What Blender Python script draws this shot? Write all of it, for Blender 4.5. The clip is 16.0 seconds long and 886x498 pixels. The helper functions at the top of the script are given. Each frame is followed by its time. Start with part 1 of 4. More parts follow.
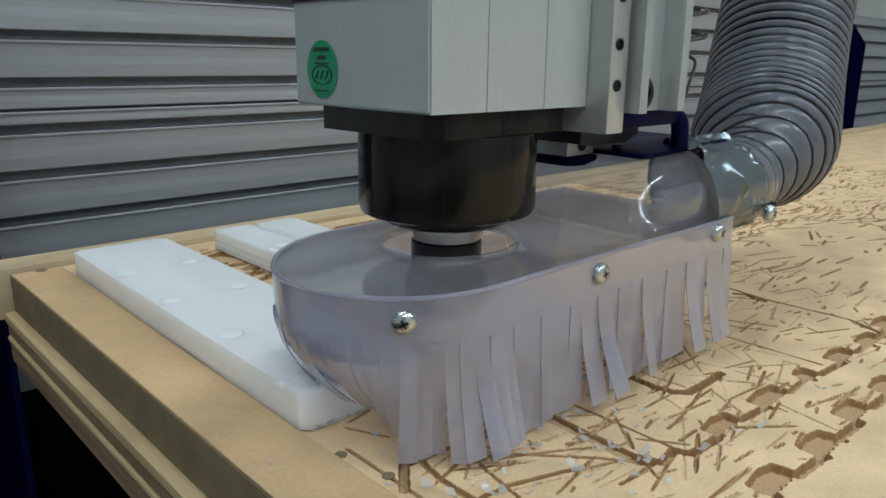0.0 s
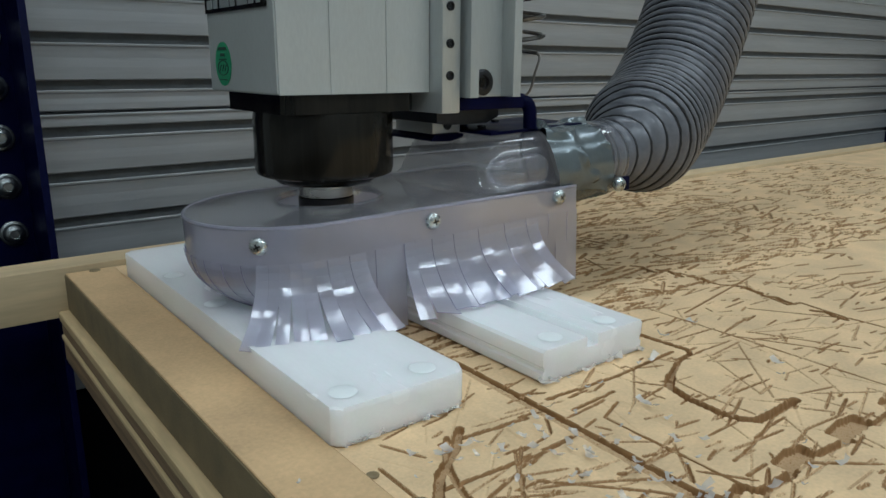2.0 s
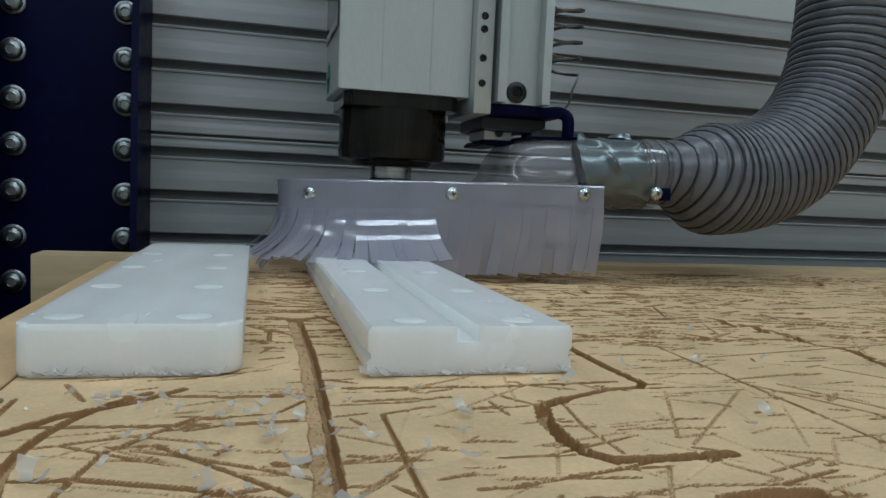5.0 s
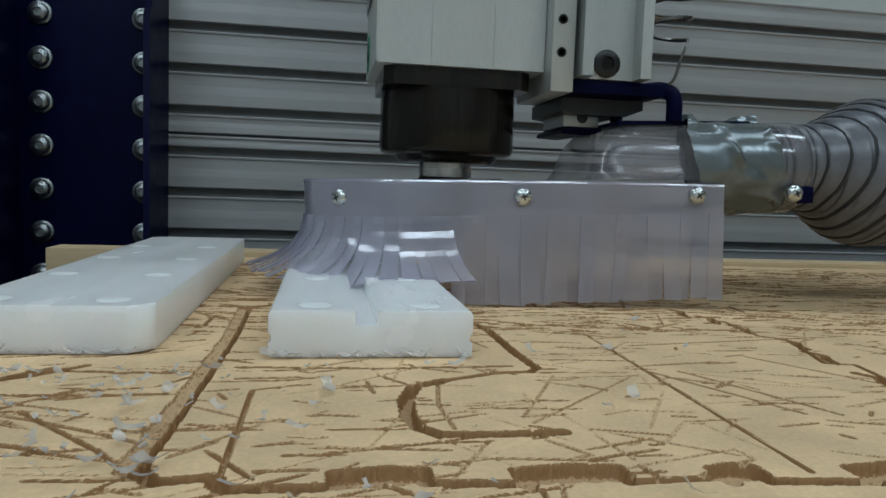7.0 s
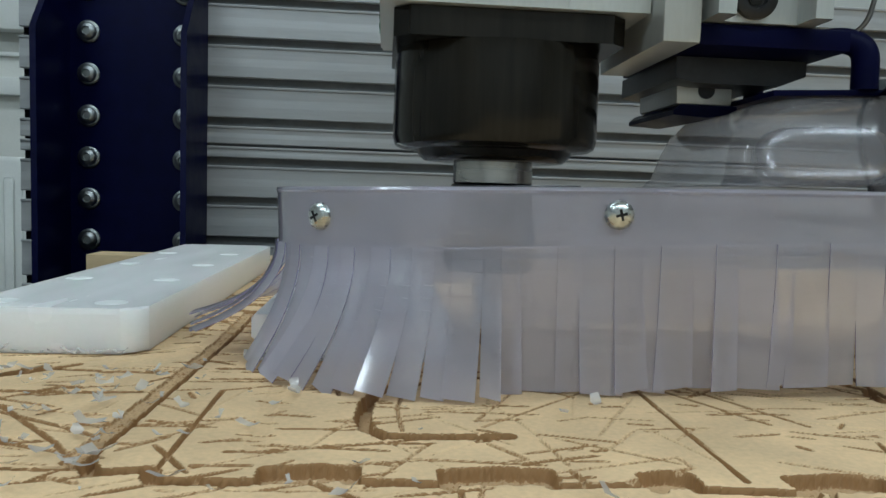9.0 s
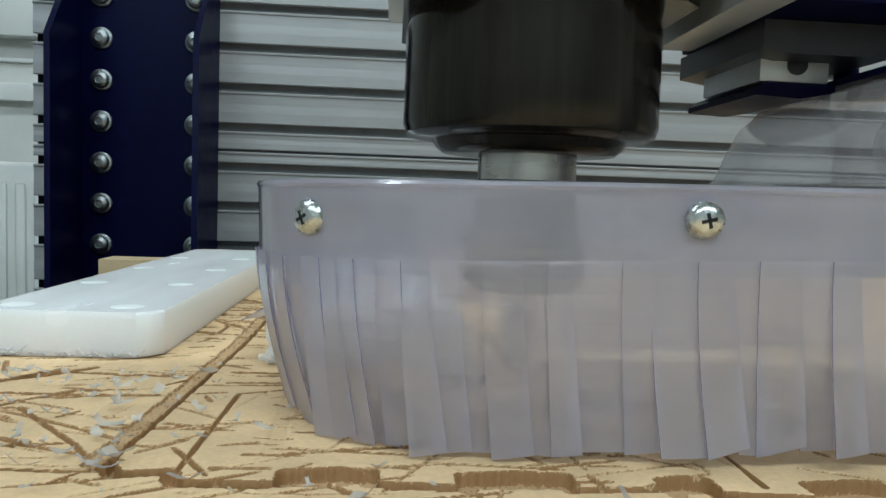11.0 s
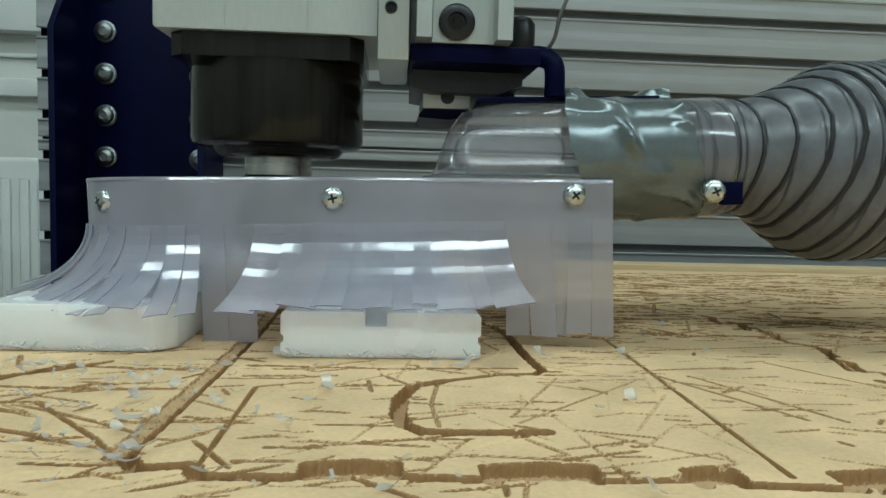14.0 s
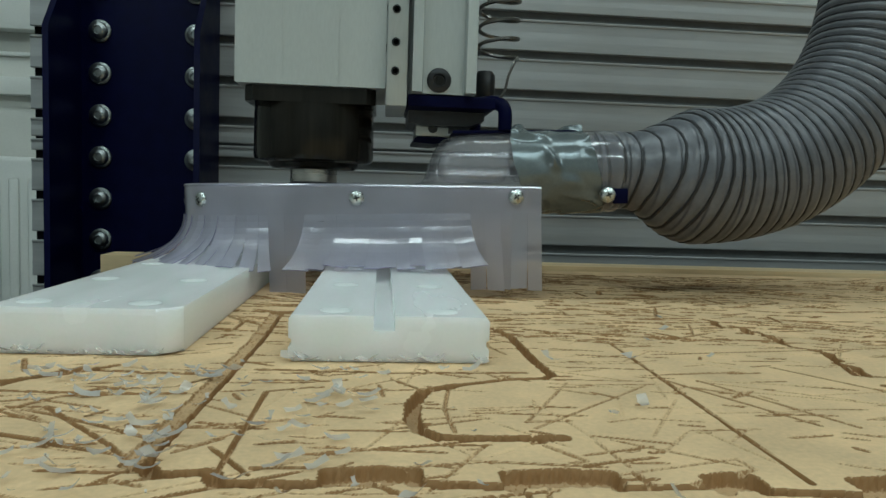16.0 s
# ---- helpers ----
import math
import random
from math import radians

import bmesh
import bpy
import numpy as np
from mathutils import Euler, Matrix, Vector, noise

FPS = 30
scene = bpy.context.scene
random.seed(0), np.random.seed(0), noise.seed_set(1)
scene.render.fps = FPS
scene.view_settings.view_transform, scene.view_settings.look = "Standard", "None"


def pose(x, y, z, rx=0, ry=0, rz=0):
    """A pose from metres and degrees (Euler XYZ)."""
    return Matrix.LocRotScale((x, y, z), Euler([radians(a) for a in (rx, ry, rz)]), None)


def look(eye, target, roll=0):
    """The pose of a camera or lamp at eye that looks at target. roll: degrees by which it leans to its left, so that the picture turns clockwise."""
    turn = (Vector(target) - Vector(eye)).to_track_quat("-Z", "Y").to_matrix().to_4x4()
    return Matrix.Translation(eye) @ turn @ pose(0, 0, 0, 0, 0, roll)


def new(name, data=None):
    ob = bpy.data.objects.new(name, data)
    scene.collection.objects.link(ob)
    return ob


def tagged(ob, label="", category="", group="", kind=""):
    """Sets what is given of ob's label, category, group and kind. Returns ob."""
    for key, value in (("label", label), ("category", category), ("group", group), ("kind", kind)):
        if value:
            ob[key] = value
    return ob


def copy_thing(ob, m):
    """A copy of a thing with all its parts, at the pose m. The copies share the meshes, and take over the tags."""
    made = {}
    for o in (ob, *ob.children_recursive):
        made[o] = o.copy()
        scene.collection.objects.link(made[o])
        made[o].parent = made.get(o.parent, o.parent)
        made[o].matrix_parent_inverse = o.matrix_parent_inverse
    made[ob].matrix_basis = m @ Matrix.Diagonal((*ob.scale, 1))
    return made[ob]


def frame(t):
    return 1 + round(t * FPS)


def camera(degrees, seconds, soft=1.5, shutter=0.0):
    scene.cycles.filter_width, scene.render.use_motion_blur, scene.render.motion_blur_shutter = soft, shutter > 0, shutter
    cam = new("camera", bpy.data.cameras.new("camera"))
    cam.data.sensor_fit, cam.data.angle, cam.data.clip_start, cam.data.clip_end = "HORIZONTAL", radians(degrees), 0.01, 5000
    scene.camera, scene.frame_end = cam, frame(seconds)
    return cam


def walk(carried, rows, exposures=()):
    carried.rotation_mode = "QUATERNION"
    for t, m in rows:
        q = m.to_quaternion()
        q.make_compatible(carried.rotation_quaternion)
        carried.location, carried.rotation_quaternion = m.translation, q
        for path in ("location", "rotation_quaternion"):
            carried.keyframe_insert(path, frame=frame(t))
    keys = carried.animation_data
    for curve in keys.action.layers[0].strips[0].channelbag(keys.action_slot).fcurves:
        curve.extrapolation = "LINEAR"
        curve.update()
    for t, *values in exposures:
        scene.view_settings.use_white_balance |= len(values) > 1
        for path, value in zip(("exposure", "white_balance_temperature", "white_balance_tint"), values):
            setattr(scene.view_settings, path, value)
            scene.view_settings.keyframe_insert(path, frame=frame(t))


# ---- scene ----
cam = camera(63.2, 16.0)
PATH = [
    (0, (-0.347, -0.318, 0.21), (0.974, 1.095, -0.299), 0.6),
    (0.5, (-0.346, -0.318, 0.208), (0.969, 1.103, -0.292), 0.4),
    (1, (-0.345, -0.316, 0.207), (0.962, 1.113, -0.29), 0.3),
    (1.5, (-0.338, -0.316, 0.203), (0.942, 1.14, -0.291), 0.1),
    (2, (-0.32, -0.304, 0.204), (0.87, 1.225, -0.292), 0.3),
    (2.5, (-0.295, -0.295, 0.183), (0.739, 1.351, -0.289), 0.8),
    (3, (-0.146, -0.303, 0.124), (0.672, 1.473, -0.293), 1.4),
    (3.5, (-0.048, -0.33, 0.095), (0.524, 1.558, -0.234), 2.8),
    (4, (-0.048, -0.323, 0.094), (0.487, 1.588, -0.155), 2.6),
    (4.5, (-0.053, -0.326, 0.086), (0.465, 1.597, -0.096), 2.9),
    (5, (-0.052, -0.325, 0.088), (0.456, 1.603, -0.074), 2.6),
    (7.5, (0.052, -0.361, 0.087), (0.319, 1.613, -0.088), 2.1),
    (8, (0.068, -0.363, 0.088), (0.281, 1.618, -0.083), 2.1),
    (8.5, (0.066, -0.364, 0.088), (0.251, 1.621, -0.073), 2.0),
    (9, (0.065, -0.366, 0.088), (0.232, 1.621, -0.067), 1.9),
    (11.5, (0.061, -0.367, 0.087), (0.205, 1.623, -0.05), 1.9),
    (12.5, (0.062, -0.364, 0.085), (0.206, 1.627, -0.051), 1.4),
    (13, (0.061, -0.365, 0.087), (0.203, 1.625, -0.061), 1.7),
    (13.5, (0.061, -0.364, 0.086), (0.204, 1.625, -0.066), 1.7),
    (14, (0.055, -0.364, 0.086), (0.198, 1.625, -0.072), 1.6),
    (14.5, (0.047, -0.361, 0.086), (0.208, 1.626, -0.072), 1.8),
    (15, (0.046, -0.359, 0.085), (0.206, 1.628, -0.07), 1.9),
    (15.5, (0.046, -0.36, 0.086), (0.213, 1.627, -0.07), 1.9),
    (16, (0.045, -0.362, 0.087), (0.218, 1.624, -0.067), 1.9),
]
walk(cam, [(t, look(eye, target, roll)) for t, eye, target, roll in PATH],
     exposures=[(0, -0.24, 6050, 14), (1.0, -0.22, 5960, 13), (1.5, -0.42, 6050, 13), (2.5, -0.78, 6050, 12), (3.5, -1.06, 6050, 12), (4, -1.06, 6000, 12), (5, -0.88, 5950, 11), (7.5, -0.80, 5970, 11), (9, -0.44, 6050, 10),
                (11.5, -0.04, 6150, 8), (12.0, 0.03, 6900, 2), (12.5, 0.05, 6600, 0), (13.5, -0.16, 6180, -1), (14.5, -0.57, 6300, 1), (16, -0.74, 6300, 1)])


# ---- light and world ----
world = bpy.data.worlds.new("world")
scene.world = world
world.use_nodes = True
world.node_tree.nodes["Background"].inputs[0].default_value = (0.9, 0.95, 1.0, 1)
world.node_tree.nodes["Background"].inputs[1].default_value = 0.05


def area_lamp(x, y, z, sx, sy, watts, colour):
    data = bpy.data.lights.new("tube_light", "AREA")
    data.shape, data.size, data.size_y, data.energy, data.color = "RECTANGLE", sx, sy, watts, colour
    ob = new("tube_light", data)
    ob.matrix_world = pose(x, y, z)
    return ob


LAMPS = [(-1.2, -1.7), (0.3, -1.7), (1.8, -1.7), (-1.2, 0.15), (0.3, 0.15), (1.8, 0.15)]
for lx, ly in LAMPS:
    area_lamp(lx, ly, 2.02, 1.2, 0.22, 21 if ly < -1 else 8.5, (0.83, 1.0, 1.05))


# ---- materials ----
def socket(node, name):
    return node.inputs[name]


def mat(name, colour, rough=0.5, metal=0.0, vary=0.12, scale=40.0, grain=300.0, bump=0.15, dist=0.0006,
        stretch=(1, 1, 1), second=None, coat=0.0, ior=1.5):
    """Principled surface with colour variation at two scales and fine relief."""
    m = bpy.data.materials.new(name)
    m.use_nodes = True
    n, l = m.node_tree.nodes, m.node_tree.links
    b = n["Principled BSDF"]
    b.inputs["Metallic"].default_value = metal
    b.inputs["IOR"].default_value = ior
    b.inputs["Coat Weight"].default_value = coat
    b.inputs["Coat Roughness"].default_value = 0.15
    tc = n.new("ShaderNodeTexCoord")
    mp = n.new("ShaderNodeMapping")
    mp.inputs["Scale"].default_value = stretch
    l.new(tc.outputs["Object"], mp.inputs["Vector"])
    big, fine = n.new("ShaderNodeTexNoise"), n.new("ShaderNodeTexNoise")
    for t, s, d in ((big, scale, 4), (fine, grain, 3)):
        t.inputs["Scale"].default_value, t.inputs["Detail"].default_value = s, d
        l.new(mp.outputs[0], t.inputs["Vector"])
    add = n.new("ShaderNodeMath")
    add.operation = "MULTIPLY_ADD"
    add.inputs[1].default_value = 0.45
    l.new(fine.outputs["Fac"], add.inputs[0])
    l.new(big.outputs["Fac"], add.inputs[2])
    ramp = n.new("ShaderNodeValToRGB")
    c = Vector(colour)
    other = Vector(second) if second else c * (1 + 2 * vary)
    dark = c * (1 - 2 * vary)
    ramp.color_ramp.elements[0].position, ramp.color_ramp.elements[1].position = 0.45, 1.0
    ramp.color_ramp.elements[0].color = (*dark, 1)
    ramp.color_ramp.elements[1].color = (*[min(v, 0.95) for v in other], 1)
    l.new(add.outputs[0], ramp.inputs[0])
    l.new(ramp.outputs[0], b.inputs["Base Color"])
    rr = n.new("ShaderNodeMapRange")
    rr.inputs["To Min"].default_value, rr.inputs["To Max"].default_value = max(rough - 0.1, 0.03), min(rough + 0.1, 1)
    l.new(big.outputs["Fac"], rr.inputs["Value"])
    l.new(rr.outputs[0], b.inputs["Roughness"])
    if bump:
        bp = n.new("ShaderNodeBump")
        bp.inputs["Strength"].default_value, bp.inputs["Distance"].default_value = bump, dist
        l.new(fine.outputs["Fac"], bp.inputs["Height"])
        l.new(bp.outputs[0], b.inputs["Normal"])
    return m


def film(name, tint, clear, milk, rough=0.12, wave=30.0, bump=0.25, rest=False, frost=0.0):
    """Soft clear plastic sheet: partly see-through, partly milky, with a gloss."""
    m = bpy.data.materials.new(name)
    m.use_nodes = True
    n, l = m.node_tree.nodes, m.node_tree.links
    n.remove(n["Principled BSDF"])
    out = n["Material Output"]
    tr, tl, df, gl = (n.new("ShaderNodeBsdf" + k) for k in ("Transparent", "Translucent", "Diffuse", "Glossy"))
    tr.inputs["Color"].default_value = (*[0.55 + 0.45 * v for v in clear], 1)
    tc, noise_tex = n.new("ShaderNodeTexCoord"), n.new("ShaderNodeTexNoise")
    noise_tex.inputs["Scale"].default_value = wave
    noise_tex.inputs["Detail"].default_value = 3
    if rest:
        # the unbent place, stored on the mesh, so that the pieces of one tongue share one pattern
        place = n.new("ShaderNodeAttribute")
        place.attribute_name = "rest"
        l.new(place.outputs["Vector"], noise_tex.inputs["Vector"])
    else:
        l.new(tc.outputs["Object"], noise_tex.inputs["Vector"])
    mixc = n.new("ShaderNodeValToRGB")
    mixc.color_ramp.elements[0].color = (*[v * 0.85 for v in tint], 1)
    mixc.color_ramp.elements[1].color = (*[min(v * 1.12, 0.95) for v in tint], 1)
    l.new(noise_tex.outputs["Fac"], mixc.inputs[0])
    for s in (tl, df):
        l.new(mixc.outputs[0], s.inputs["Color"])
    bp = n.new("ShaderNodeBump")
    bp.inputs["Strength"].default_value, bp.inputs["Distance"].default_value = bump, 0.003
    l.new(noise_tex.outputs["Fac"], bp.inputs["Height"])
    l.new(bp.outputs[0], gl.inputs["Normal"])
    gl.inputs["Roughness"].default_value = rough
    body, soft, top = (n.new("ShaderNodeMixShader") for _ in range(3))
    soft.inputs[0].default_value = 0.5
    l.new(tl.outputs[0], soft.inputs[1])
    l.new(df.outputs[0], soft.inputs[2])
    vm = n.new("ShaderNodeMapRange")
    vm.inputs["To Min"].default_value, vm.inputs["To Max"].default_value = max(milk - 0.1, 0), milk + 0.1
    l.new(noise_tex.outputs["Fac"], vm.inputs["Value"])
    l.new(vm.outputs[0], body.inputs[0])
    if frost:
        # part of what passes through is scattered a little, as by scuffed vinyl
        rf, veil = n.new("ShaderNodeBsdfRefraction"), n.new("ShaderNodeMixShader")
        rf.inputs["IOR"].default_value, rf.inputs["Roughness"].default_value = 1.03, 0.42
        rf.inputs["Color"].default_value = tr.inputs["Color"].default_value
        veil.inputs[0].default_value = frost
        l.new(tr.outputs[0], veil.inputs[1])
        l.new(rf.outputs[0], veil.inputs[2])
        l.new(veil.outputs[0], body.inputs[1])
    else:
        l.new(tr.outputs[0], body.inputs[1])
    l.new(soft.outputs[0], body.inputs[2])
    fr = n.new("ShaderNodeLayerWeight")
    fr.inputs["Blend"].default_value = 0.5
    pw, ma = n.new("ShaderNodeMath"), n.new("ShaderNodeMath")
    pw.operation, ma.operation = "POWER", "MULTIPLY_ADD"
    pw.inputs[1].default_value, ma.inputs[1].default_value, ma.inputs[2].default_value = 3.2, 0.78, 0.065
    l.new(fr.outputs["Facing"], pw.inputs[0])
    l.new(pw.outputs[0], ma.inputs[0])
    l.new(ma.outputs[0], top.inputs[0])
    l.new(body.outputs[0], top.inputs[1])
    l.new(gl.outputs[0], top.inputs[2])
    l.new(top.outputs[0], out.inputs["Surface"])
    return m


def board_mat(name, face, core):
    """Fibreboard: a pale sanded face; cuts below it take a brown of darker core and painted shade."""
    m = mat(name, face, 0.75, 0, 0.10, 22.0, 420.0, 0.3, 0.0006)
    n, l = m.node_tree.nodes, m.node_tree.links
    b = n["Principled BSDF"]
    src = b.inputs["Base Color"].links[0].from_socket
    geo, sep = n.new("ShaderNodeNewGeometry"), n.new("ShaderNodeSeparateXYZ")
    l.new(geo.outputs["Position"], sep.inputs[0])
    mr = n.new("ShaderNodeMapRange")
    mr.inputs["From Min"].default_value, mr.inputs["From Max"].default_value = -0.0003, -0.0015
    l.new(sep.outputs["Z"], mr.inputs["Value"])
    mix = n.new("ShaderNodeMix")
    mix.data_type = "RGBA"
    # steep cut walls take the full brown, raw core plus painted shade, flat pocket floors less of it
    nrm, slope, keep, most = n.new("ShaderNodeSeparateXYZ"), n.new("ShaderNodeMapRange"), n.new("ShaderNodeMath"), n.new("ShaderNodeMath")
    l.new(geo.outputs["True Normal"], nrm.inputs[0])
    slope.inputs["From Min"].default_value, slope.inputs["From Max"].default_value = 0.86, 0.45
    l.new(nrm.outputs["Z"], slope.inputs["Value"])
    keep.operation, keep.inputs[1].default_value = "MULTIPLY", 0.58
    l.new(mr.outputs[0], keep.inputs[0])
    most.operation = "MAXIMUM"
    l.new(keep.outputs[0], most.inputs[0])
    l.new(slope.outputs[0], most.inputs[1])
    l.new(most.outputs[0], mix.inputs[0])
    l.new(src, mix.inputs[6])
    mix.inputs[7].default_value = (*core, 1)
    l.new(mix.outputs[2], b.inputs["Base Color"])
    return m


# the second colour is the core, darkened for the shade inside the cuts
M_BOARD = board_mat("fibreboard_face", (0.73, 0.508, 0.283), (0.30, 0.152, 0.052))
M_STRIP = mat("fibreboard_smooth", (0.60, 0.395, 0.205), 0.7, 0, 0.10, 14, 380, 0.2)
M_EDGE = mat("fibreboard_edge", (0.225, 0.165, 0.085), 0.85, 0, 0.12, 40, 900, 0.5)
M_PLY = mat("plywood_edge", (0.27, 0.17, 0.09), 0.8, 0, 0.25, 30, 200, 0.4, 0.001, (1, 0.15, 4))
M_PLYL = mat("plywood_pale_edge", (0.62, 0.45, 0.24), 0.75, 0, 0.12, 30, 200, 0.3, 0.001, (1, 0.15, 4))
M_BATTEN = mat("pine_batten", (0.64, 0.48, 0.28), 0.65, 0, 0.12, 18, 160, 0.2, 0.0008, (0.12, 1, 1))
M_POLY = mat("white_polyethylene", (0.91, 0.935, 0.905), 0.24, 0, 0.02, 25, 500, 0.08, 0.0003, (1, 0.2, 1))
_b = M_POLY.node_tree.nodes["Principled BSDF"]
_b.inputs["Subsurface Weight"].default_value, _b.inputs["Subsurface Scale"].default_value = 0.85, 0.02
_b.inputs["Subsurface Radius"].default_value = (0.9, 1.0, 0.95)
M_PLUG = mat("white_polyethylene_plug", (0.905, 0.925, 0.905), 0.4, 0, 0.01, 25, 500, 0.05, 0.0002)
M_ALU = mat("brushed_aluminium", (0.42, 0.425, 0.43), 0.52, 0.45, 0.06, 14, 300, 0.06, 0.0002, (0.06, 1, 1))
M_GAP = mat("dark_slot", (0.15, 0.155, 0.155), 0.7, 0.2, 0.1)
M_BLUE = mat("dark_blue_paint", (0.002, 0.0028, 0.025), 0.4, 0, 0.12, 40, 250, 0.1, 0.0003, ior=1.15)
M_ZINC = mat("zinc_steel", (0.34, 0.36, 0.365), 0.38, 1.0, 0.12, 120, 700, 0.1, 0.0002)
M_SCREW = mat("bright_zinc", (0.60, 0.63, 0.62), 0.28, 1.0, 0.15, 300, 900, 0.15, 0.0002)
M_STEEL = mat("ground_steel", (0.50, 0.48, 0.45), 0.28, 1.0, 0.10, 60, 500, 0.06, 0.0002, (0.1, 0.1, 1))
M_DARKSTEEL = mat("blackened_steel", (0.035, 0.035, 0.037), 0.35, 0.7, 0.15, 60, 400)
M_BLACK = mat("black_anodised", (0.0125, 0.011, 0.0085), 0.15, 0.0, 0.3, 70, 400, 0.12, 0.0003, (1, 1, 0.06), coat=0.03, ior=1.30)
M_GREY = mat("anodised_grey", (0.50, 0.52, 0.505), 0.46, 0.3, 0.05, 12, 700, 0.1, 0.0002, (1, 1, 0.25))
M_GREYL = mat("extruded_aluminium_pale", (0.49, 0.515, 0.51), 0.38, 0.55, 0.05, 20, 600, 0.06, 0.0002, (1, 1, 0.15))
M_GREEN = mat("green_paper", (0.02, 0.30, 0.14), 0.55, 0, 0.06)
M_BODY = mat("dark_grey_casting", (0.022, 0.024, 0.03), 0.4, 0.2, 0.2, 60, 400)
M_INK = mat("dark_ink", (0.02, 0.05, 0.035), 0.6, 0, 0.05)
M_TAPE = mat("silver_duct_tape", (0.155, 0.18, 0.19), 0.23, 0.55, 0.10, 14, 500, 0.08, 0.0003)
M_HOSE = mat("grey_hose_wall", (0.126, 0.130, 0.148), 0.36, 0, 0.10, 60, 300, 0.12, 0.0004, coat=0.12)
M_WIRE = mat("dark_hose_spiral", (0.022, 0.022, 0.025), 0.5, 0, 0.1)
M_SPRING = mat("spring_wire", (0.20, 0.19, 0.18), 0.3, 1.0, 0.1)
M_WALL = mat("painted_wall", (0.70, 0.70, 0.66), 0.8, 0, 0.04, 6, 200, 0.1)
M_WHITE = mat("white_enamel", (0.80, 0.81, 0.78), 0.4, 0, 0.03, 8, 200, 0.05)
M_FLOOR = mat("dark_rubber_floor", (0.004, 0.004, 0.0045), 0.95, 0, 0.2, 10, 200, ior=1.1)
M_FRAME = mat("black_machine_frame", (0.003, 0.003, 0.004), 0.7, 0, 0.2, 20, 200, ior=1.15)
M_SKIRT = film("lilac_vinyl", (0.73, 0.725, 0.825), (0.90, 0.89, 0.97), 0.37, 0.10, 34.0, 0.16, frost=0.6)
M_TONGUE = film("lilac_vinyl_tongue", (0.73, 0.725, 0.825), (0.90, 0.89, 0.97), 0.37, 0.12, 22.0, 0.06, True, 0.6)
M_VEDGE = film("vinyl_cut_edge", (0.42, 0.38, 0.62), (0.60, 0.55, 0.85), 0.55, 0.15, 40.0, 0.05)
M_PLATE = film("clear_vinyl_plate", (0.50, 0.49, 0.51), (0.84, 0.84, 0.88), 0.38, 0.08, 14.0, 0.15)
# pale film for the disc added in the mouth of the tape wrap
M_MOUTH_FILL = film("milky_mouth_fill", (0.78, 0.77, 0.78), (0.9, 0.9, 0.92), 0.75, 0.2)
M_DOME = film("clear_moulded_dome", (0.55, 0.55, 0.60), (0.86, 0.86, 0.90), 0.23, 0.14, 22.0, 0.15)
M_CHIP = film("translucent_chip", (0.90, 0.90, 0.88), (0.98, 0.98, 0.98), 0.58, 0.22)
M_LAMP = bpy.data.materials.new("lamp_diffuser")
M_LAMP.use_nodes = True
M_LAMP.node_tree.nodes["Principled BSDF"].inputs["Emission Color"].default_value = (0.97, 1, 0.97, 1)
M_LAMP.node_tree.nodes["Principled BSDF"].inputs["Emission Strength"].default_value = 4.0


# ---- mesh helpers ----
def finish(bm, name, material, smooth=False):
    bmesh.ops.recalc_face_normals(bm, faces=bm.faces)
    me = bpy.data.meshes.new(name)
    if smooth:
        for f in bm.faces:
            f.smooth = not (material == M_POLY and f.calc_area() > 3e-4)
        for e in bm.edges:
            if len(e.link_faces) == 2 and e.calc_face_angle(0) > 0.7:
                e.smooth = False
    bm.to_mesh(me)
    bm.free()
    me.materials.append(material)
    return me


def part(name, bm, material, parent, label="", smooth=True):
    ob = new(name, finish(bm, name, material, smooth))
    ob.parent = parent
    return tagged(ob, label)


def thing(name, bm, material, label, category, group="", kind="", smooth=True):
    return tagged(new(name, finish(bm, name, material, smooth)), label, category, group, kind)


def empty(name, label, category, group="", kind=""):
    ob = new(name)
    ob.empty_display_size = 0.05
    return tagged(ob, label, category, group, kind)


def box(bm, x0, x1, y0, y1, z0, z1, bevel=0.0, seg=2):
    r = bmesh.ops.create_cube(bm, size=1.0, matrix=Matrix.LocRotScale(
        ((x0 + x1) / 2, (y0 + y1) / 2, (z0 + z1) / 2), None, (x1 - x0, y1 - y0, z1 - z0)))
    if bevel:
        es = list({e for v in r["verts"] for e in v.link_edges})
        bmesh.ops.bevel(bm, geom=es, offset=bevel, segments=seg, affect="EDGES", profile=0.6)
    return bm


def prism(bm, outline, z0, z1, m=None):
    """Closed outline (x, y), extruded from z0 to z1."""
    m = m or Matrix()
    lo = [bm.verts.new(m @ Vector((x, y, z0))) for x, y in outline]
    hi = [bm.verts.new(m @ Vector((x, y, z1))) for x, y in outline]
    k = len(outline)
    for i in range(k):
        bm.faces.new((lo[i], lo[(i + 1) % k], hi[(i + 1) % k], hi[i]))
    bm.faces.new(lo[::-1])
    bm.faces.new(hi)
    return bm


def lathe(bm, profile, m=None, seg=40, cap=True):
    """Profile (radius, z) turned about z."""
    m = m or Matrix()
    rings = []
    for r, z in profile:
        rings.append([bm.verts.new(m @ Vector((r * math.cos(a), r * math.sin(a), z)))
                      for a in (2 * math.pi * i / seg for i in range(seg))])
    for a, b in zip(rings, rings[1:]):
        for i in range(seg):
            bm.faces.new((a[i], a[(i + 1) % seg], b[(i + 1) % seg], b[i]))
    if cap:
        bm.faces.new(rings[0][::-1])
        bm.faces.new(rings[-1])
    return bm


